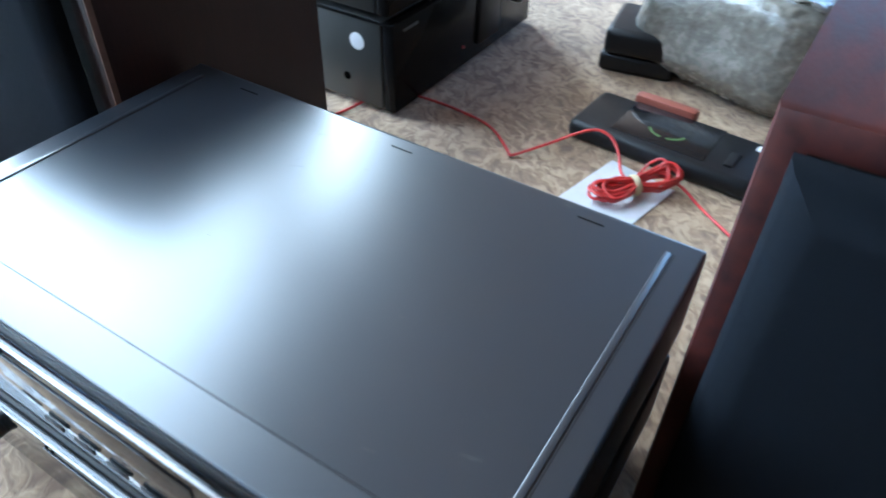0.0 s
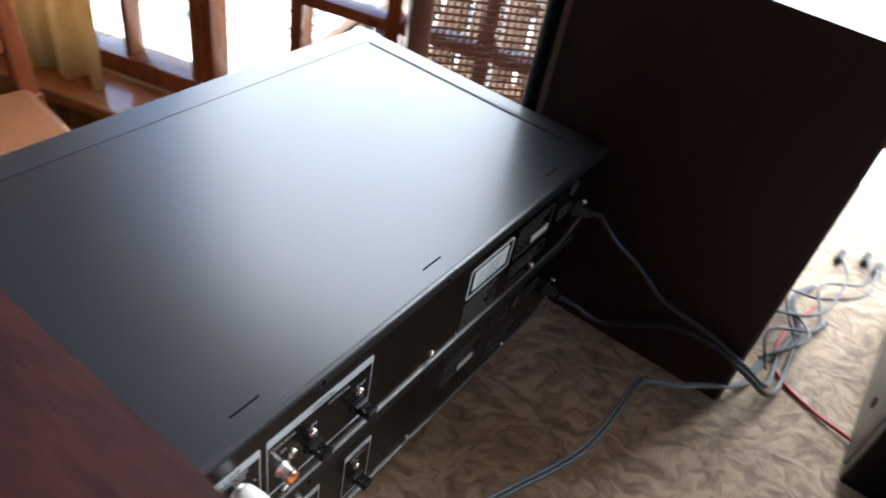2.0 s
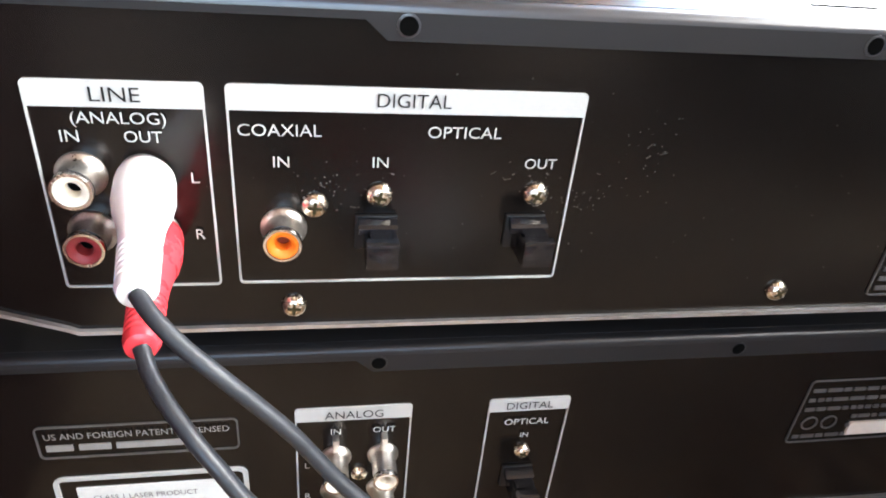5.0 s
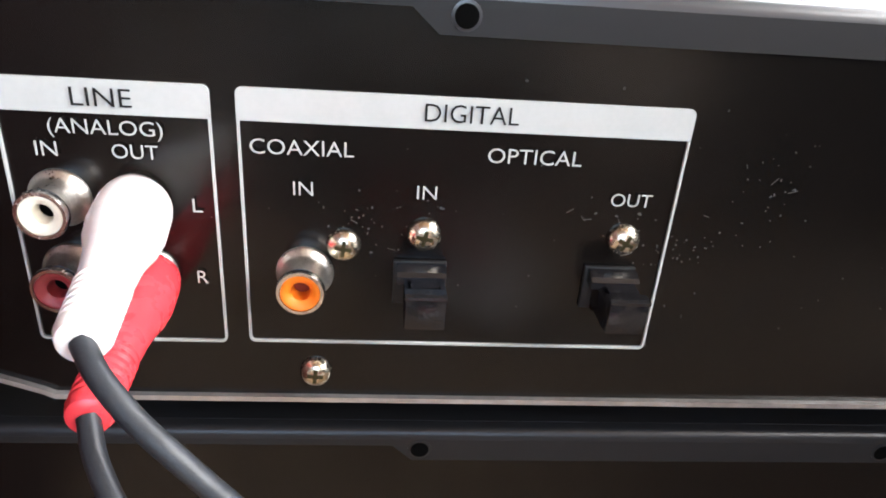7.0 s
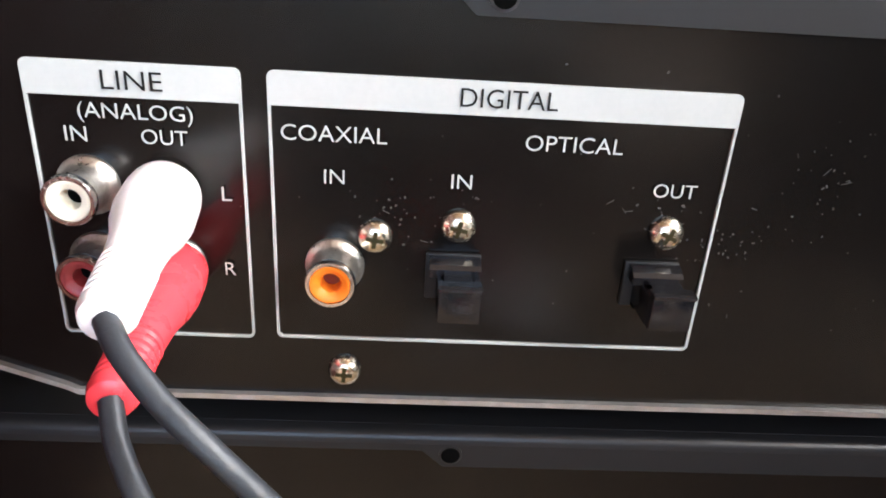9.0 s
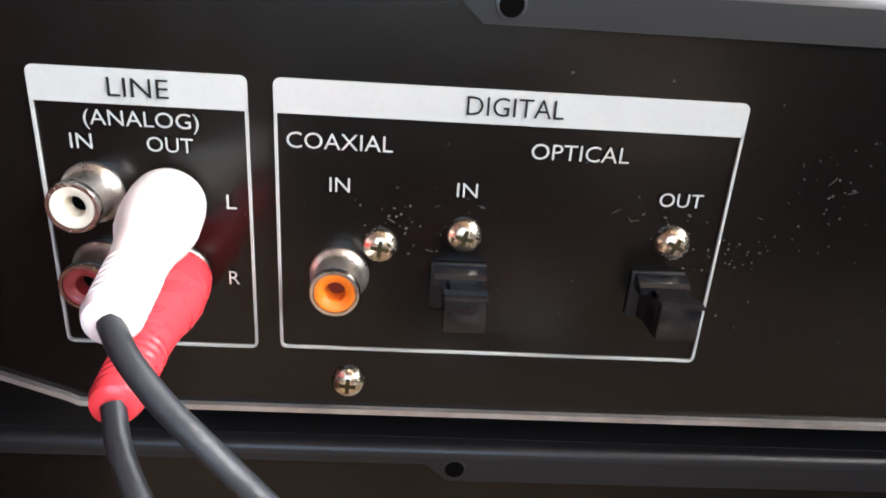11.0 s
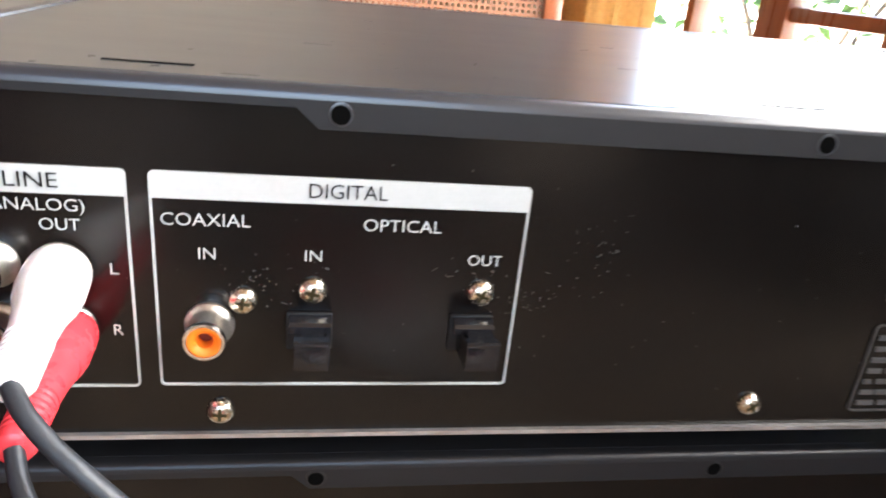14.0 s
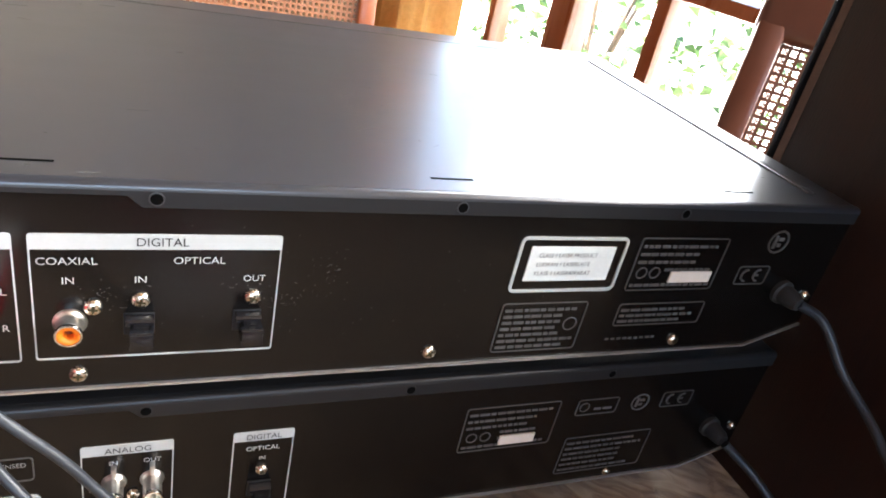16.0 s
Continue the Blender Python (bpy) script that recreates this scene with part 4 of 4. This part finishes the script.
# ---- phono lead ----
def plug(parent, name, base, tip, material, label, fat=1.0):
    b, t = Vector(base), Vector(tip)
    w = t - b
    L = w.length
    m = Matrix.Translation(b) @ w.to_track_quat("Z", "Y").to_matrix().to_4x4()
    prof = [(0.0052, 0.0), (0.0058, 0.0008), (0.0060, 0.003), (0.0060, 0.0095), (0.0058, 0.0105), (0.0056, 0.0112), (0.0056, 0.0128), (0.0050, 0.0150), (0.0045, 0.0175), (0.0041, 0.0205), (0.0038, 0.0240)]
    n = 7
    for i in range(n):
        h = 0.0262 + (L - 0.0285) * i / (n - 1)
        r = 0.0038 - 0.0003 * i / (n - 1)
        prof += [(r - 0.0004, h - 0.0006), (r, h), (r, h + 0.0009)]
    prof += [(0.0030, L), (0.0022, L + 0.0004)]
    return part(name, lathe([(r * fat, h) for r, h in prof], m, 28), material, parent, label)


lead = thing("phono_lead", (0, 0, 0), "dark grey twin phono lead with white and red plugs", "cable")
WT, RT = (-0.1488, -0.0400, 0.9058), (-0.1494, -0.0405, 0.8950)
plug(lead, "plug", (-0.1543, -0.0016, 0.9068), WT, M_PLUG_WHITE, "white moulded plug")
plug(lead, "plug", (-0.1537, -0.0016, 0.8934), RT, M_PLUG_RED, "red moulded plug", 0.92)
TZ = TABLE_Z + 0.0036
far = [(-0.06, -0.070, 0.837), (-0.02, -0.083, 0.831), (0.035, -0.103, 0.830), (0.075, -0.108, 0.833), (0.112, -0.109, 0.8385), (0.124, -0.117, 0.838), (0.14, -0.133, 0.831), (0.165, -0.142, 0.818),
       (0.2, -0.153, 0.795), (0.235, -0.168, 0.776), (0.262, -0.177, 0.769), (0.297, -0.18, TZ), (0.357, -0.197, TZ), (0.41, -0.178, TZ), (0.45, -0.19, TZ)]
for start, shift, mid in ((WT, 0.0016, [(-0.1456, -0.0440, 0.9037), (-0.1410, -0.0470, 0.8998), (-0.1354, -0.0490, 0.8950), (-0.1248, -0.0505, 0.8832), (-0.1134, -0.0530, 0.8685), (-0.0925, -0.0589, 0.8510)]),
                          (RT, -0.0016, [(-0.1472, -0.0450, 0.8918), (-0.1430, -0.0500, 0.8875), (-0.1370, -0.0550, 0.8815), (-0.1280, -0.0590, 0.8710), (-0.1017, -0.0657, 0.8480)])):
    part("cable", tube([start] + mid + [(x, y + shift, z) for x, y, z in far], 0.0015), M_CABLE, lead)

for z0, pts, name in ((0.899, [(0.196, -0.018, 0.892), (0.206, -0.033, 0.872), (0.212, -0.055, 0.857), (0.213, -0.085, 0.837), (0.214, -0.105, 0.832), (0.214, -0.135, 0.828), (0.218, -0.165, 0.815), (0.245, -0.186, 0.785), (0.28, -0.192, TZ), (0.33, -0.19, TZ), (0.38, -0.2, TZ)], "power_cord"),
                      (0.808, [(0.197, -0.024, 0.796), (0.208, -0.045, 0.784), (0.212, -0.07, 0.795), (0.2125, -0.105, 0.818), (0.2125, -0.14, 0.822), (0.216, -0.17, 0.81), (0.24, -0.193, 0.782), (0.28, -0.201, TZ), (0.34, -0.2, TZ), (0.4, -0.215, TZ)], "power_cord")):
    o = thing(name, (0, 0, 0), "grey power cord hanging from the deck down to the table", "cable", "power cords")
    part("cable", tube([(0.182, -0.0115, z0)] + pts, 0.0024), M_CABLE, o)


tang = thing("cable_tangle", (0, 0, 0), "tangle of thin grey leads with small plugs behind the loudspeaker", "cable")
for pts in ([(0.30, -0.176), (0.345, -0.205), (0.385, -0.185), (0.36, -0.165), (0.40, -0.205), (0.47, -0.215), (0.52, -0.2)],
            [(0.29, -0.185), (0.33, -0.172), (0.38, -0.21), (0.44, -0.195), (0.49, -0.232), (0.54, -0.225)],
            [(0.34, -0.2), (0.40, -0.17), (0.43, -0.2), (0.46, -0.235), (0.53, -0.24)]):
    part("lead", tube([(x, y, TZ - 0.001 + 0.012 * abs(math.sin(i * 1.7))) for i, (x, y) in enumerate(pts)], 0.0015, 8), M_CABLE, tang)
    x, y = pts[-1]
    part("plug", box(x - 0.004, x + 0.018, y - 0.004, y + 0.004, TABLE_Z + 0.001, TABLE_Z + 0.009, 0.0015), M_RUBBER, tang)


# ---- loudspeakers ----
def loudspeaker(place, label, body, width=0.2, depth=0.237, height=0.318, side=1):
    """A bookshelf loudspeaker; origin: lower front edge at the inner side; it runs towards -y and, by side, +x or -x."""
    s = thing("loudspeaker", place, label, "loudspeaker", "pair of loudspeakers")
    a, b = sorted((0, side * width))
    t = 0.016
    bm = bmesh.new()
    sections = []
    for y, o, c in ((-depth, 0.003, 0), (-depth + 0.003, 0, 0), (-0.005, 0, 0), (-0.0015, 0.0012, 0), (0, 0.004, 0), (-0.0005, t, 0), (-0.014, t, 0)):
        sections.append([bm.verts.new(p) for p in ((a + o, y, o), (b - o, y, o), (b - o, y, height - o), (a + o, y, height - o))])
    for p, q in zip(sections, sections[1:]):
        for i in range(4):
            bm.faces.new((p[i], p[(i + 1) % 4], q[(i + 1) % 4], q[i]))
    bm.faces.new(sections[0][::-1])
    bm.faces.new(sections[-1])
    part("cabinet", bm, body, s, "veneered cabinet")
    if side > 0:
        part("edge_strip", box(a - 0.0004, a + 0.0012, -0.006, -0.001, 0.002, height - 0.002), M_VENEER_EDGE, s, "paler veneer edge")
    part("baffle", box(a + t, b - t, -0.0136, -0.008, t, height - t), M_BAFFLE, s)
    # bevelled cloth grille
    x0, x1, z0, z1, g = a + 0.012, b - 0.012, 0.012, height - 0.012, 0.016
    bm = bmesh.new()
    rings = [[bm.verts.new(p) for p in ((x0 + k, y, z0 + k), (x1 - k, y, z0 + k), (x1 - k, y, z1 - k), (x0 + k, y, z1 - k))] for k, y in ((0.001, 0.0075), (0, 0.0085), (0, 0.013), (0.003, 0.018), (g, 0.027), (g + 0.004, 0.028))]
    for p, q in zip(rings, rings[1:]):
        for i in range(4):
            bm.faces.new((p[i], p[(i + 1) % 4], q[(i + 1) % 4], q[i]))
    bm.faces.new(rings[0][::-1]), bm.faces.new(rings[-1])
    for x in (x0 + 0.02, x1 - 0.02):
        for z in (z0 + 0.02, z1 - 0.02):
            part("grille_peg", box(x - 0.004, x + 0.004, -0.0078, 0.0074, z - 0.004, z + 0.004, 0.001), M_PLASTIC, s)
    part("grille", bm, M_GRILLE, s, "charcoal cloth grille with bevelled edges")
    return s


loudspeaker((0.222, 0.073, TABLE_Z), "dark walnut loudspeaker standing beside the decks", M_VENEER_DARK, side=1)
loudspeaker((-0.2195, 0.076, TABLE_Z), "mahogany-veneered loudspeaker with a charcoal grille, beside the decks", M_VENEER, side=-1)


# ---- second stack of hi-fi ----
def unit(name, x, z, h, label, depth=0.27, w=0.35, y=-0.266, step=0.0):
    u = thing(name, (x, y, z), label, "hi-fi unit", "stack of hi-fi units")
    part("case", box(0.018, depth, -w, 0, 0.004, h, 0.0015), M_GREY, u, "grey-black sheet steel case")
    part("fascia", box(-step, 0.0178, -w + 0.001, -0.001, 0.002, h - 0.001, 0.003), M_FRONT, u, "black front panel")
    for a, b in ((0.03, -0.03), (0.03, -w + 0.03), (depth - 0.03, -0.03), (depth - 0.03, -w + 0.03)):
        part("foot", lathe([(0.012, -0.004), (0.012, 0.0045)], Matrix.Translation((a, b, 0)), 14), M_RUBBER, u)
    side_m = lambda px, pz: Matrix.Translation((px, 0, pz)) @ Matrix.Rotation(radians(-90), 4, "X")
    part("side_screw", lathe([(0.005, 0), (0.005, 0.001), (0.002, 0.0015)], side_m(0.07, h * 0.3), 16), M_HOLE, u)
    part("side_screw", lathe([(0.005, 0), (0.005, 0.001), (0.002, 0.0015)], side_m(depth - 0.05, h * 0.3), 16), M_HOLE, u)
    return u


u1 = unit("amplifier", 0.209, TABLE_Z + 0.004, 0.114, "grey-cased amplifier with round pale sticker under a tuner")
part("sticker", lathe([(0.0105, 0), (0.0105, 0.0006), (0.0098, 0.0007)], Matrix.Translation((0.052, 0, 0.083)) @ Matrix.Rotation(radians(-90), 4, "X"), 28), M_PAPER, u1, "round white sticker")
part("edge_strip", box(0.002, 0.268, -0.0005, 0.0012, 0.1108, 0.1138), M_FRONT, u1)
part("print", box(-0.0005, 0.001, -0.05, -0.02, 0.1, 0.103), M_PRINT_DIM, u1)
part("selector", box(-0.004, 0.0, -0.25, -0.19, 0.02, 0.1, 0.002), M_PLASTIC, u1)
part("pilot_light", lathe([(0.002, 0), (0.002, 0.001)], Matrix.Translation((-0.0005, -0.155, 0.03)) @ Matrix.Rotation(radians(-90), 4, "Y"), 10), M_CABLE_RED, u1)
part("volume_knob", lathe([(0.02, 0), (0.02, 0.014), (0.018, 0.016)], Matrix.Translation((0, -0.29, 0.07)) @ Matrix.Rotation(radians(-90), 4, "Y"), 28), M_PLASTIC, u1)
u2 = unit("tuner", 0.216, TABLE_Z + 0.122, 0.058, "slim grey-cased tuner in the middle of a stack")
part("tuner_window", box(-0.0015, 0.0, -0.25, -0.09, 0.02, 0.045, 0.001), M_GLASS_DARK, u2)
part("print", box(-0.0008, 0.001, -0.05, -0.02, 0.047, 0.05), M_GOLD, u2)
u3 = unit("cassette_deck", 0.276, TABLE_Z + 0.184, 0.112, "grey-cased cassette deck on top of a stack")
part("cassette_window", box(-0.002, 0.0, -0.2, -0.085, 0.035, 0.1, 0.001), M_GLASS_DARK, u3, "smoked cassette door")
part("socket_ring", lathe([(0.006, 0), (0.006, 0.001), (0.0035, 0.001), (0.0035, 0.0004)], Matrix.Translation((-0.0005, -0.028, 0.018)) @ Matrix.Rotation(radians(-90), 4, "Y"), 20), M_GOLD, u3, "gold ring of the headphone socket")
part("eject_button", box(-0.003, 0.0, -0.05, -0.02, 0.036, 0.043, 0.001), M_PLASTIC, u3)
part("print", box(-0.0008, 0.001, -0.14, -0.09, 0.024, 0.026), M_GOLD, u3)

# ---- small things on the table ----
rc = thing("remote_base", (-0.09, -0.39, TABLE_Z), "black plastic control pad with a brick-red edge on the table", "controller", turn=-4)
part("body", box(-0.108, 0.108, -0.045, 0.05, 0, 0.024, 0.009, seg=3), M_PLASTIC, rc)
part("recess", box(-0.05, 0.06, -0.04, 0.036, 0.0236, 0.0245, 0.0003), M_GLASS_DARK, rc)
for k in range(9):
    if k != 4:
        q = radians(200 + 17 * k)
        part("print", box(-0.0028, 0.0028, -0.0016, 0.0016, 0.0243, 0.0249, m=pose(0.004 + 0.021 * math.cos(q), 0.002 - 0.017 * math.sin(q), 0, 0, 0, math.degrees(-q) + 90)), M_GRASS, rc, "faded green print")
part("back_strip", box(-0.01, 0.068, -0.062, -0.0455, 0, 0.03, 0.005), M_TERRA, rc, "brick-red strip")
part("button", box(-0.08, -0.07, 0.0, 0.03, 0.0236, 0.0265, 0.001), M_PLASTIC, rc)
part("button", box(-0.1, -0.09, -0.03, -0.02, 0.0236, 0.0265, 0.001), M_PAPER, rc)
sheet = thing("paper_sheet", (-0.072, -0.262, TABLE_Z), "white paper sheet lying under a coil of red wire", "paper", turn=-12)
part("sheet", box(-0.04, 0.04, -0.062, 0.062, 0.0005, 0.0015), M_PAPER, sheet)
bx = thing("black_case", (0.018, -0.588, TABLE_Z), "small stacked black plastic cases on the table", "case", turn=9)
part("lower_case", box(-0.05, 0.05, -0.055, 0.05, 0, 0.026, 0.007, seg=3), M_PLASTIC, bx)
part("upper_case", box(-0.052, 0.046, -0.05, 0.056, 0.0262, 0.062, 0.009, seg=3), M_PLASTIC, bx)
pk = thing("wrapped_parcel", (-0.107, -0.62, TABLE_Z), "object swathed in cloudy bubble wrap on the table", "parcel", turn=-16)
bm = box(-0.12, 0.12, -0.1, 0.1, 0, 0.15, 0.045, seg=6)
bmesh.ops.subdivide_edges(bm, edges=bm.edges[:], cuts=3, use_grid_fill=True)
for v in bm.verts:
    if v.co.z > 0.005:
        v.co += Vector((1, 1, 1)) * 0.012 * noise.noise(v.co * 14) + v.co.normalized() * 0.004 * noise.noise(v.co * 60)
part("wrapping", bm, M_BUBBLE, pk)
bm = bmesh.new()
bmesh.ops.create_grid(bm, x_segments=26, y_segments=16, size=0.5, matrix=Matrix.Translation((0, 0.0, 0.152)) @ Matrix.Diagonal((0.21, 0.15, 1, 1)))
for v in bm.verts:
    v.co.z += 0.022 * noise.noise(v.co * 22) + 0.008 * noise.noise(v.co * 70) + 0.008 - 1.2 * (v.co.x ** 2 + v.co.y ** 2)
bmesh.ops.solidify(bm, geom=bm.faces[:], thickness=0.002)
part("loose_fold", bm, M_BUBBLE, pk, "crumpled loose fold of bubble wrap")
wire = thing("speaker_wire", (0, 0, 0), "thin red wire trailing over the tablecloth with a banded coil", "wire")
WZ = TABLE_Z + 0.002
pts = [(0.42, -0.2, 0), (0.35, -0.185, 0), (0.295, -0.195, 0), (0.273, -0.235, 0), (0.258, -0.284, 0.004), (0.24, -0.308, 0.008), (0.19, -0.323, 0.003), (0.13, -0.322, 0), (0.095, -0.309, 0), (0.062, -0.281, 0),
       (0.054, -0.274, 0), (0.042, -0.284, 0.004), (0.02, -0.304, 0.013), (-0.004, -0.322, 0.025), (-0.022, -0.332, 0.03), (-0.04, -0.331, 0.027), (-0.055, -0.318, 0.018), (-0.066, -0.3, 0.011), (-0.078, -0.288, 0.008)]
part("strand", tube([(x, y, WZ + h) for x, y, h in pts], 0.0017), M_CABLE_RED, wire)
part("strand", tube([(-0.112, -0.313, WZ + 0.014), (-0.132, -0.311, WZ + 0.008), (-0.157, -0.299, WZ), (-0.19, -0.274, WZ), (-0.212, -0.258, WZ)], 0.0017), M_CABLE_RED, wire)
rng = random.Random(7)
ALONG = Vector((-0.63, -0.776, 0))
for k in range(10):  # loops drawn together at the band
    a, b, ph, up_by = 0.047 + rng.uniform(-0.009, 0.006), 0.022 + rng.uniform(-0.008, 0.005), rng.uniform(-0.3, 0.3), rng.uniform(0.002, 0.02)
    loop = []
    for i in range(21):
        t = 2 * math.pi * i / 20
        u, v = a * math.cos(t), b * math.sin(t + ph) * (0.28 + 0.95 * abs(math.cos(t)))
        lift = 0.004 + 0.0011 * k + max(0, math.cos(t)) ** 2 * up_by * (0.6 + 0.4 * math.sin(t * 2 + ph)) + 0.003 * rng.random()
        loop.append((-0.089 + u * ALONG.x - v * ALONG.y, -0.283 + u * ALONG.y + v * ALONG.x, WZ + lift))
    part("coil_turn", tube(loop, 0.0017, 8, step=3), M_CABLE_RED, wire)
part("rubber_band", lathe([(0.0108, -0.0038), (0.0118, -0.002), (0.0118, 0.002), (0.0108, 0.0038)], Matrix.Translation((-0.088, -0.282, WZ + 0.0105)) @ ALONG.to_track_quat("Z", "Y").to_matrix().to_4x4(), 20, closed=False), M_BAND, wire, "tan rubber band")


# ---- chairs ----
def cane(x0, x1, z0, z1, y, cell=0.0105, bm=None):
    """Woven cane: upright, level and both diagonal strands."""
    bm = bm or bmesh.new()
    w = 0.0019
    n = int((x1 - x0) / cell)
    for i in range(n + 1):
        x = x0 + i * cell
        box(x - w, x + w, y - 0.0006, y + 0.0006, z0, z1, bm=bm)
    n = int((z1 - z0) / cell)
    for i in range(n + 1):
        z = z0 + i * cell
        box(x0, x1, y - 0.0012, y, z - w, z + w, bm=bm)
    k = -(z1 - z0)
    while k < x1 - x0:
        for s in (1, -1):
            a = max(0.0, -k)
            b = min(z1 - z0, x1 - x0 - k)
            if b > a:
                xa, xb, za, zb = x0 + k + a, x0 + k + b, z0 + a, z0 + b
                if s < 0:
                    xa, xb = x0 + x1 - xa, x0 + x1 - xb
                v = [bm.verts.new(p) for p in ((xa - 0.0008, y - 0.0014, za), (xa + 0.0008, y - 0.0014, za), (xb + 0.0008, y - 0.0014, zb), (xb - 0.0008, y - 0.0014, zb))]
                bm.faces.new(v)
        k += cell
    return bm


def chair(place, turn, wood, weave, label, width=0.42):
    """A cane-backed dining chair; its back is at y = 0 and it faces -y."""
    c = thing("dining_chair", place, label, "chair", "chairs round the table", turn)
    h, lean = width / 2, Matrix.Rotation(radians(-9), 4, "X")
    m = Matrix.Translation((0, 0, 0.45)) @ lean
    for s in (-1, 1):
        part("leg", box(s * h - 0.02, s * h + 0.02, -0.02, 0.02, 0, 0.47, 0.005), wood, c, "rear leg")
        part("leg", box(s * h - 0.02, s * h + 0.02, -0.44, -0.4, 0, 0.43, 0.005), wood, c, "front leg")
        part("post", box(s * h - 0.017, s * h + 0.017, -0.017, 0.017, 0.0, 0.52, 0.006, m=m), wood, c)
    part("top_rail", box(-h - 0.02, h + 0.02, -0.016, 0.016, 0.50, 0.57, 0.012, seg=3, m=m), wood, c)
    part("lower_rail", box(-h + 0.02, h - 0.02, -0.014, 0.014, 0.10, 0.145, 0.005, m=m), wood, c)
    bm = cane(-h + 0.018, h - 0.018, 0.14, 0.505, 0.0)
    bm.transform(m)
    tagged(part("cane_panel", bm, weave, c, "woven cane", False), kind="stuff")
    part("seat_frame", box(-h - 0.02, h + 0.02, -0.45, 0.02, 0.41, 0.45, 0.008), wood, c)
    part("seat", box(-h - 0.005, h + 0.005, -0.44, 0.0, 0.44, 0.485, 0.02, seg=4), M_SEAT, c, "tan leather pad")
    return c


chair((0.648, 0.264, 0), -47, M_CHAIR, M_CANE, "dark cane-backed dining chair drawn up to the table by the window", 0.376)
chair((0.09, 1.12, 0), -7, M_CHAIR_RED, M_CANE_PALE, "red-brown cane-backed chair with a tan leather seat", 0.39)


# ---- outside ----
def plant(place, seed, h, r, n):
    rng = random.Random(seed)
    p = thing("garden_shrub", place, "leafy green shrub in the sunlit garden", "shrub", "garden shrubs")
    bm = bmesh.new()
    for k in range(6):
        a = rng.uniform(0, 6.28)
        tip = Vector((math.cos(a) * r * 0.6, math.sin(a) * r * 0.6, h * rng.uniform(0.6, 0.95)))
        tube([(0, 0, 0), tip * 0.4 + Vector((0, 0, h * 0.15)), tip], 0.012, 6, bm, 4)
    part("trunk", bm, M_BARK, p)
    bm = bmesh.new()
    for k in range(n):
        a, t, z = rng.uniform(0, 6.28), rng.random() ** 0.5, rng.random()
        c = Vector((math.cos(a) * r * t * (0.6 + 0.5 * math.sin(3 * z)), math.sin(a) * r * t * (0.6 + 0.5 * math.sin(3 * z)), h * (0.1 + 0.9 * z)))
        m = Matrix.Translation(c) @ Euler((rng.uniform(-1, 1), rng.uniform(-1, 1), rng.uniform(0, 6.28))).to_matrix().to_4x4()
        l, w = rng.uniform(0.05, 0.11), rng.uniform(0.018, 0.035)
        v = [bm.verts.new(m @ Vector(q)) for q in ((0, 0, 0), (w, l * 0.5, 0.01), (0, l, -0.01), (-w, l * 0.5, 0.01))]
        bm.faces.new(v)
    tagged(part("crown", bm, M_LEAF, p, "", False), "", "", "", "stuff")


plant((2.0, 2.9, -0.12), 3, 1.7, 0.8, 800)
plant((3.1, 2.1, -0.12), 4, 1.5, 0.9, 800)
plant((3.3, -1.2, -0.12), 5, 1.6, 0.9, 1500)
p = WALL_M @ Vector((0.28, 0.8, -0.12))
lounger = thing("garden_lounger", p, "low slatted timber garden lounger outside the window", "lounger", turn=-73.7)
for i in range(5):
    part("seat_slat", box(-0.32, 0.32, -0.3 + 0.1 * i, -0.215 + 0.1 * i, 0.2, 0.222, 0.004), M_BOARD, lounger)
lean = Matrix.Translation((0, 0.2, 0.2)) @ Matrix.Rotation(radians(-32), 4, "X")
for i in range(6):
    part("back_slat", box(-0.32 + 0.11 * i, -0.226 + 0.11 * i, 0, 0.02, 0.0, 0.34, 0.004, m=lean), M_BOARD, lounger)
part("back_rail", box(-0.33, 0.33, 0.0215, 0.045, 0.26, 0.3, 0.004, m=lean), M_BOARD, lounger)
for x in (-0.34, 0.34):
    part("arm", box(x - 0.018, x + 0.018, -0.32, 0.24, 0.3, 0.325, 0.005), M_BOARD, lounger)
    for y in (-0.28, 0.2):
        part("leg", box(x - 0.018, x + 0.018, y - 0.03, y + 0.03, 0, 0.3, 0.005), M_BOARD, lounger)
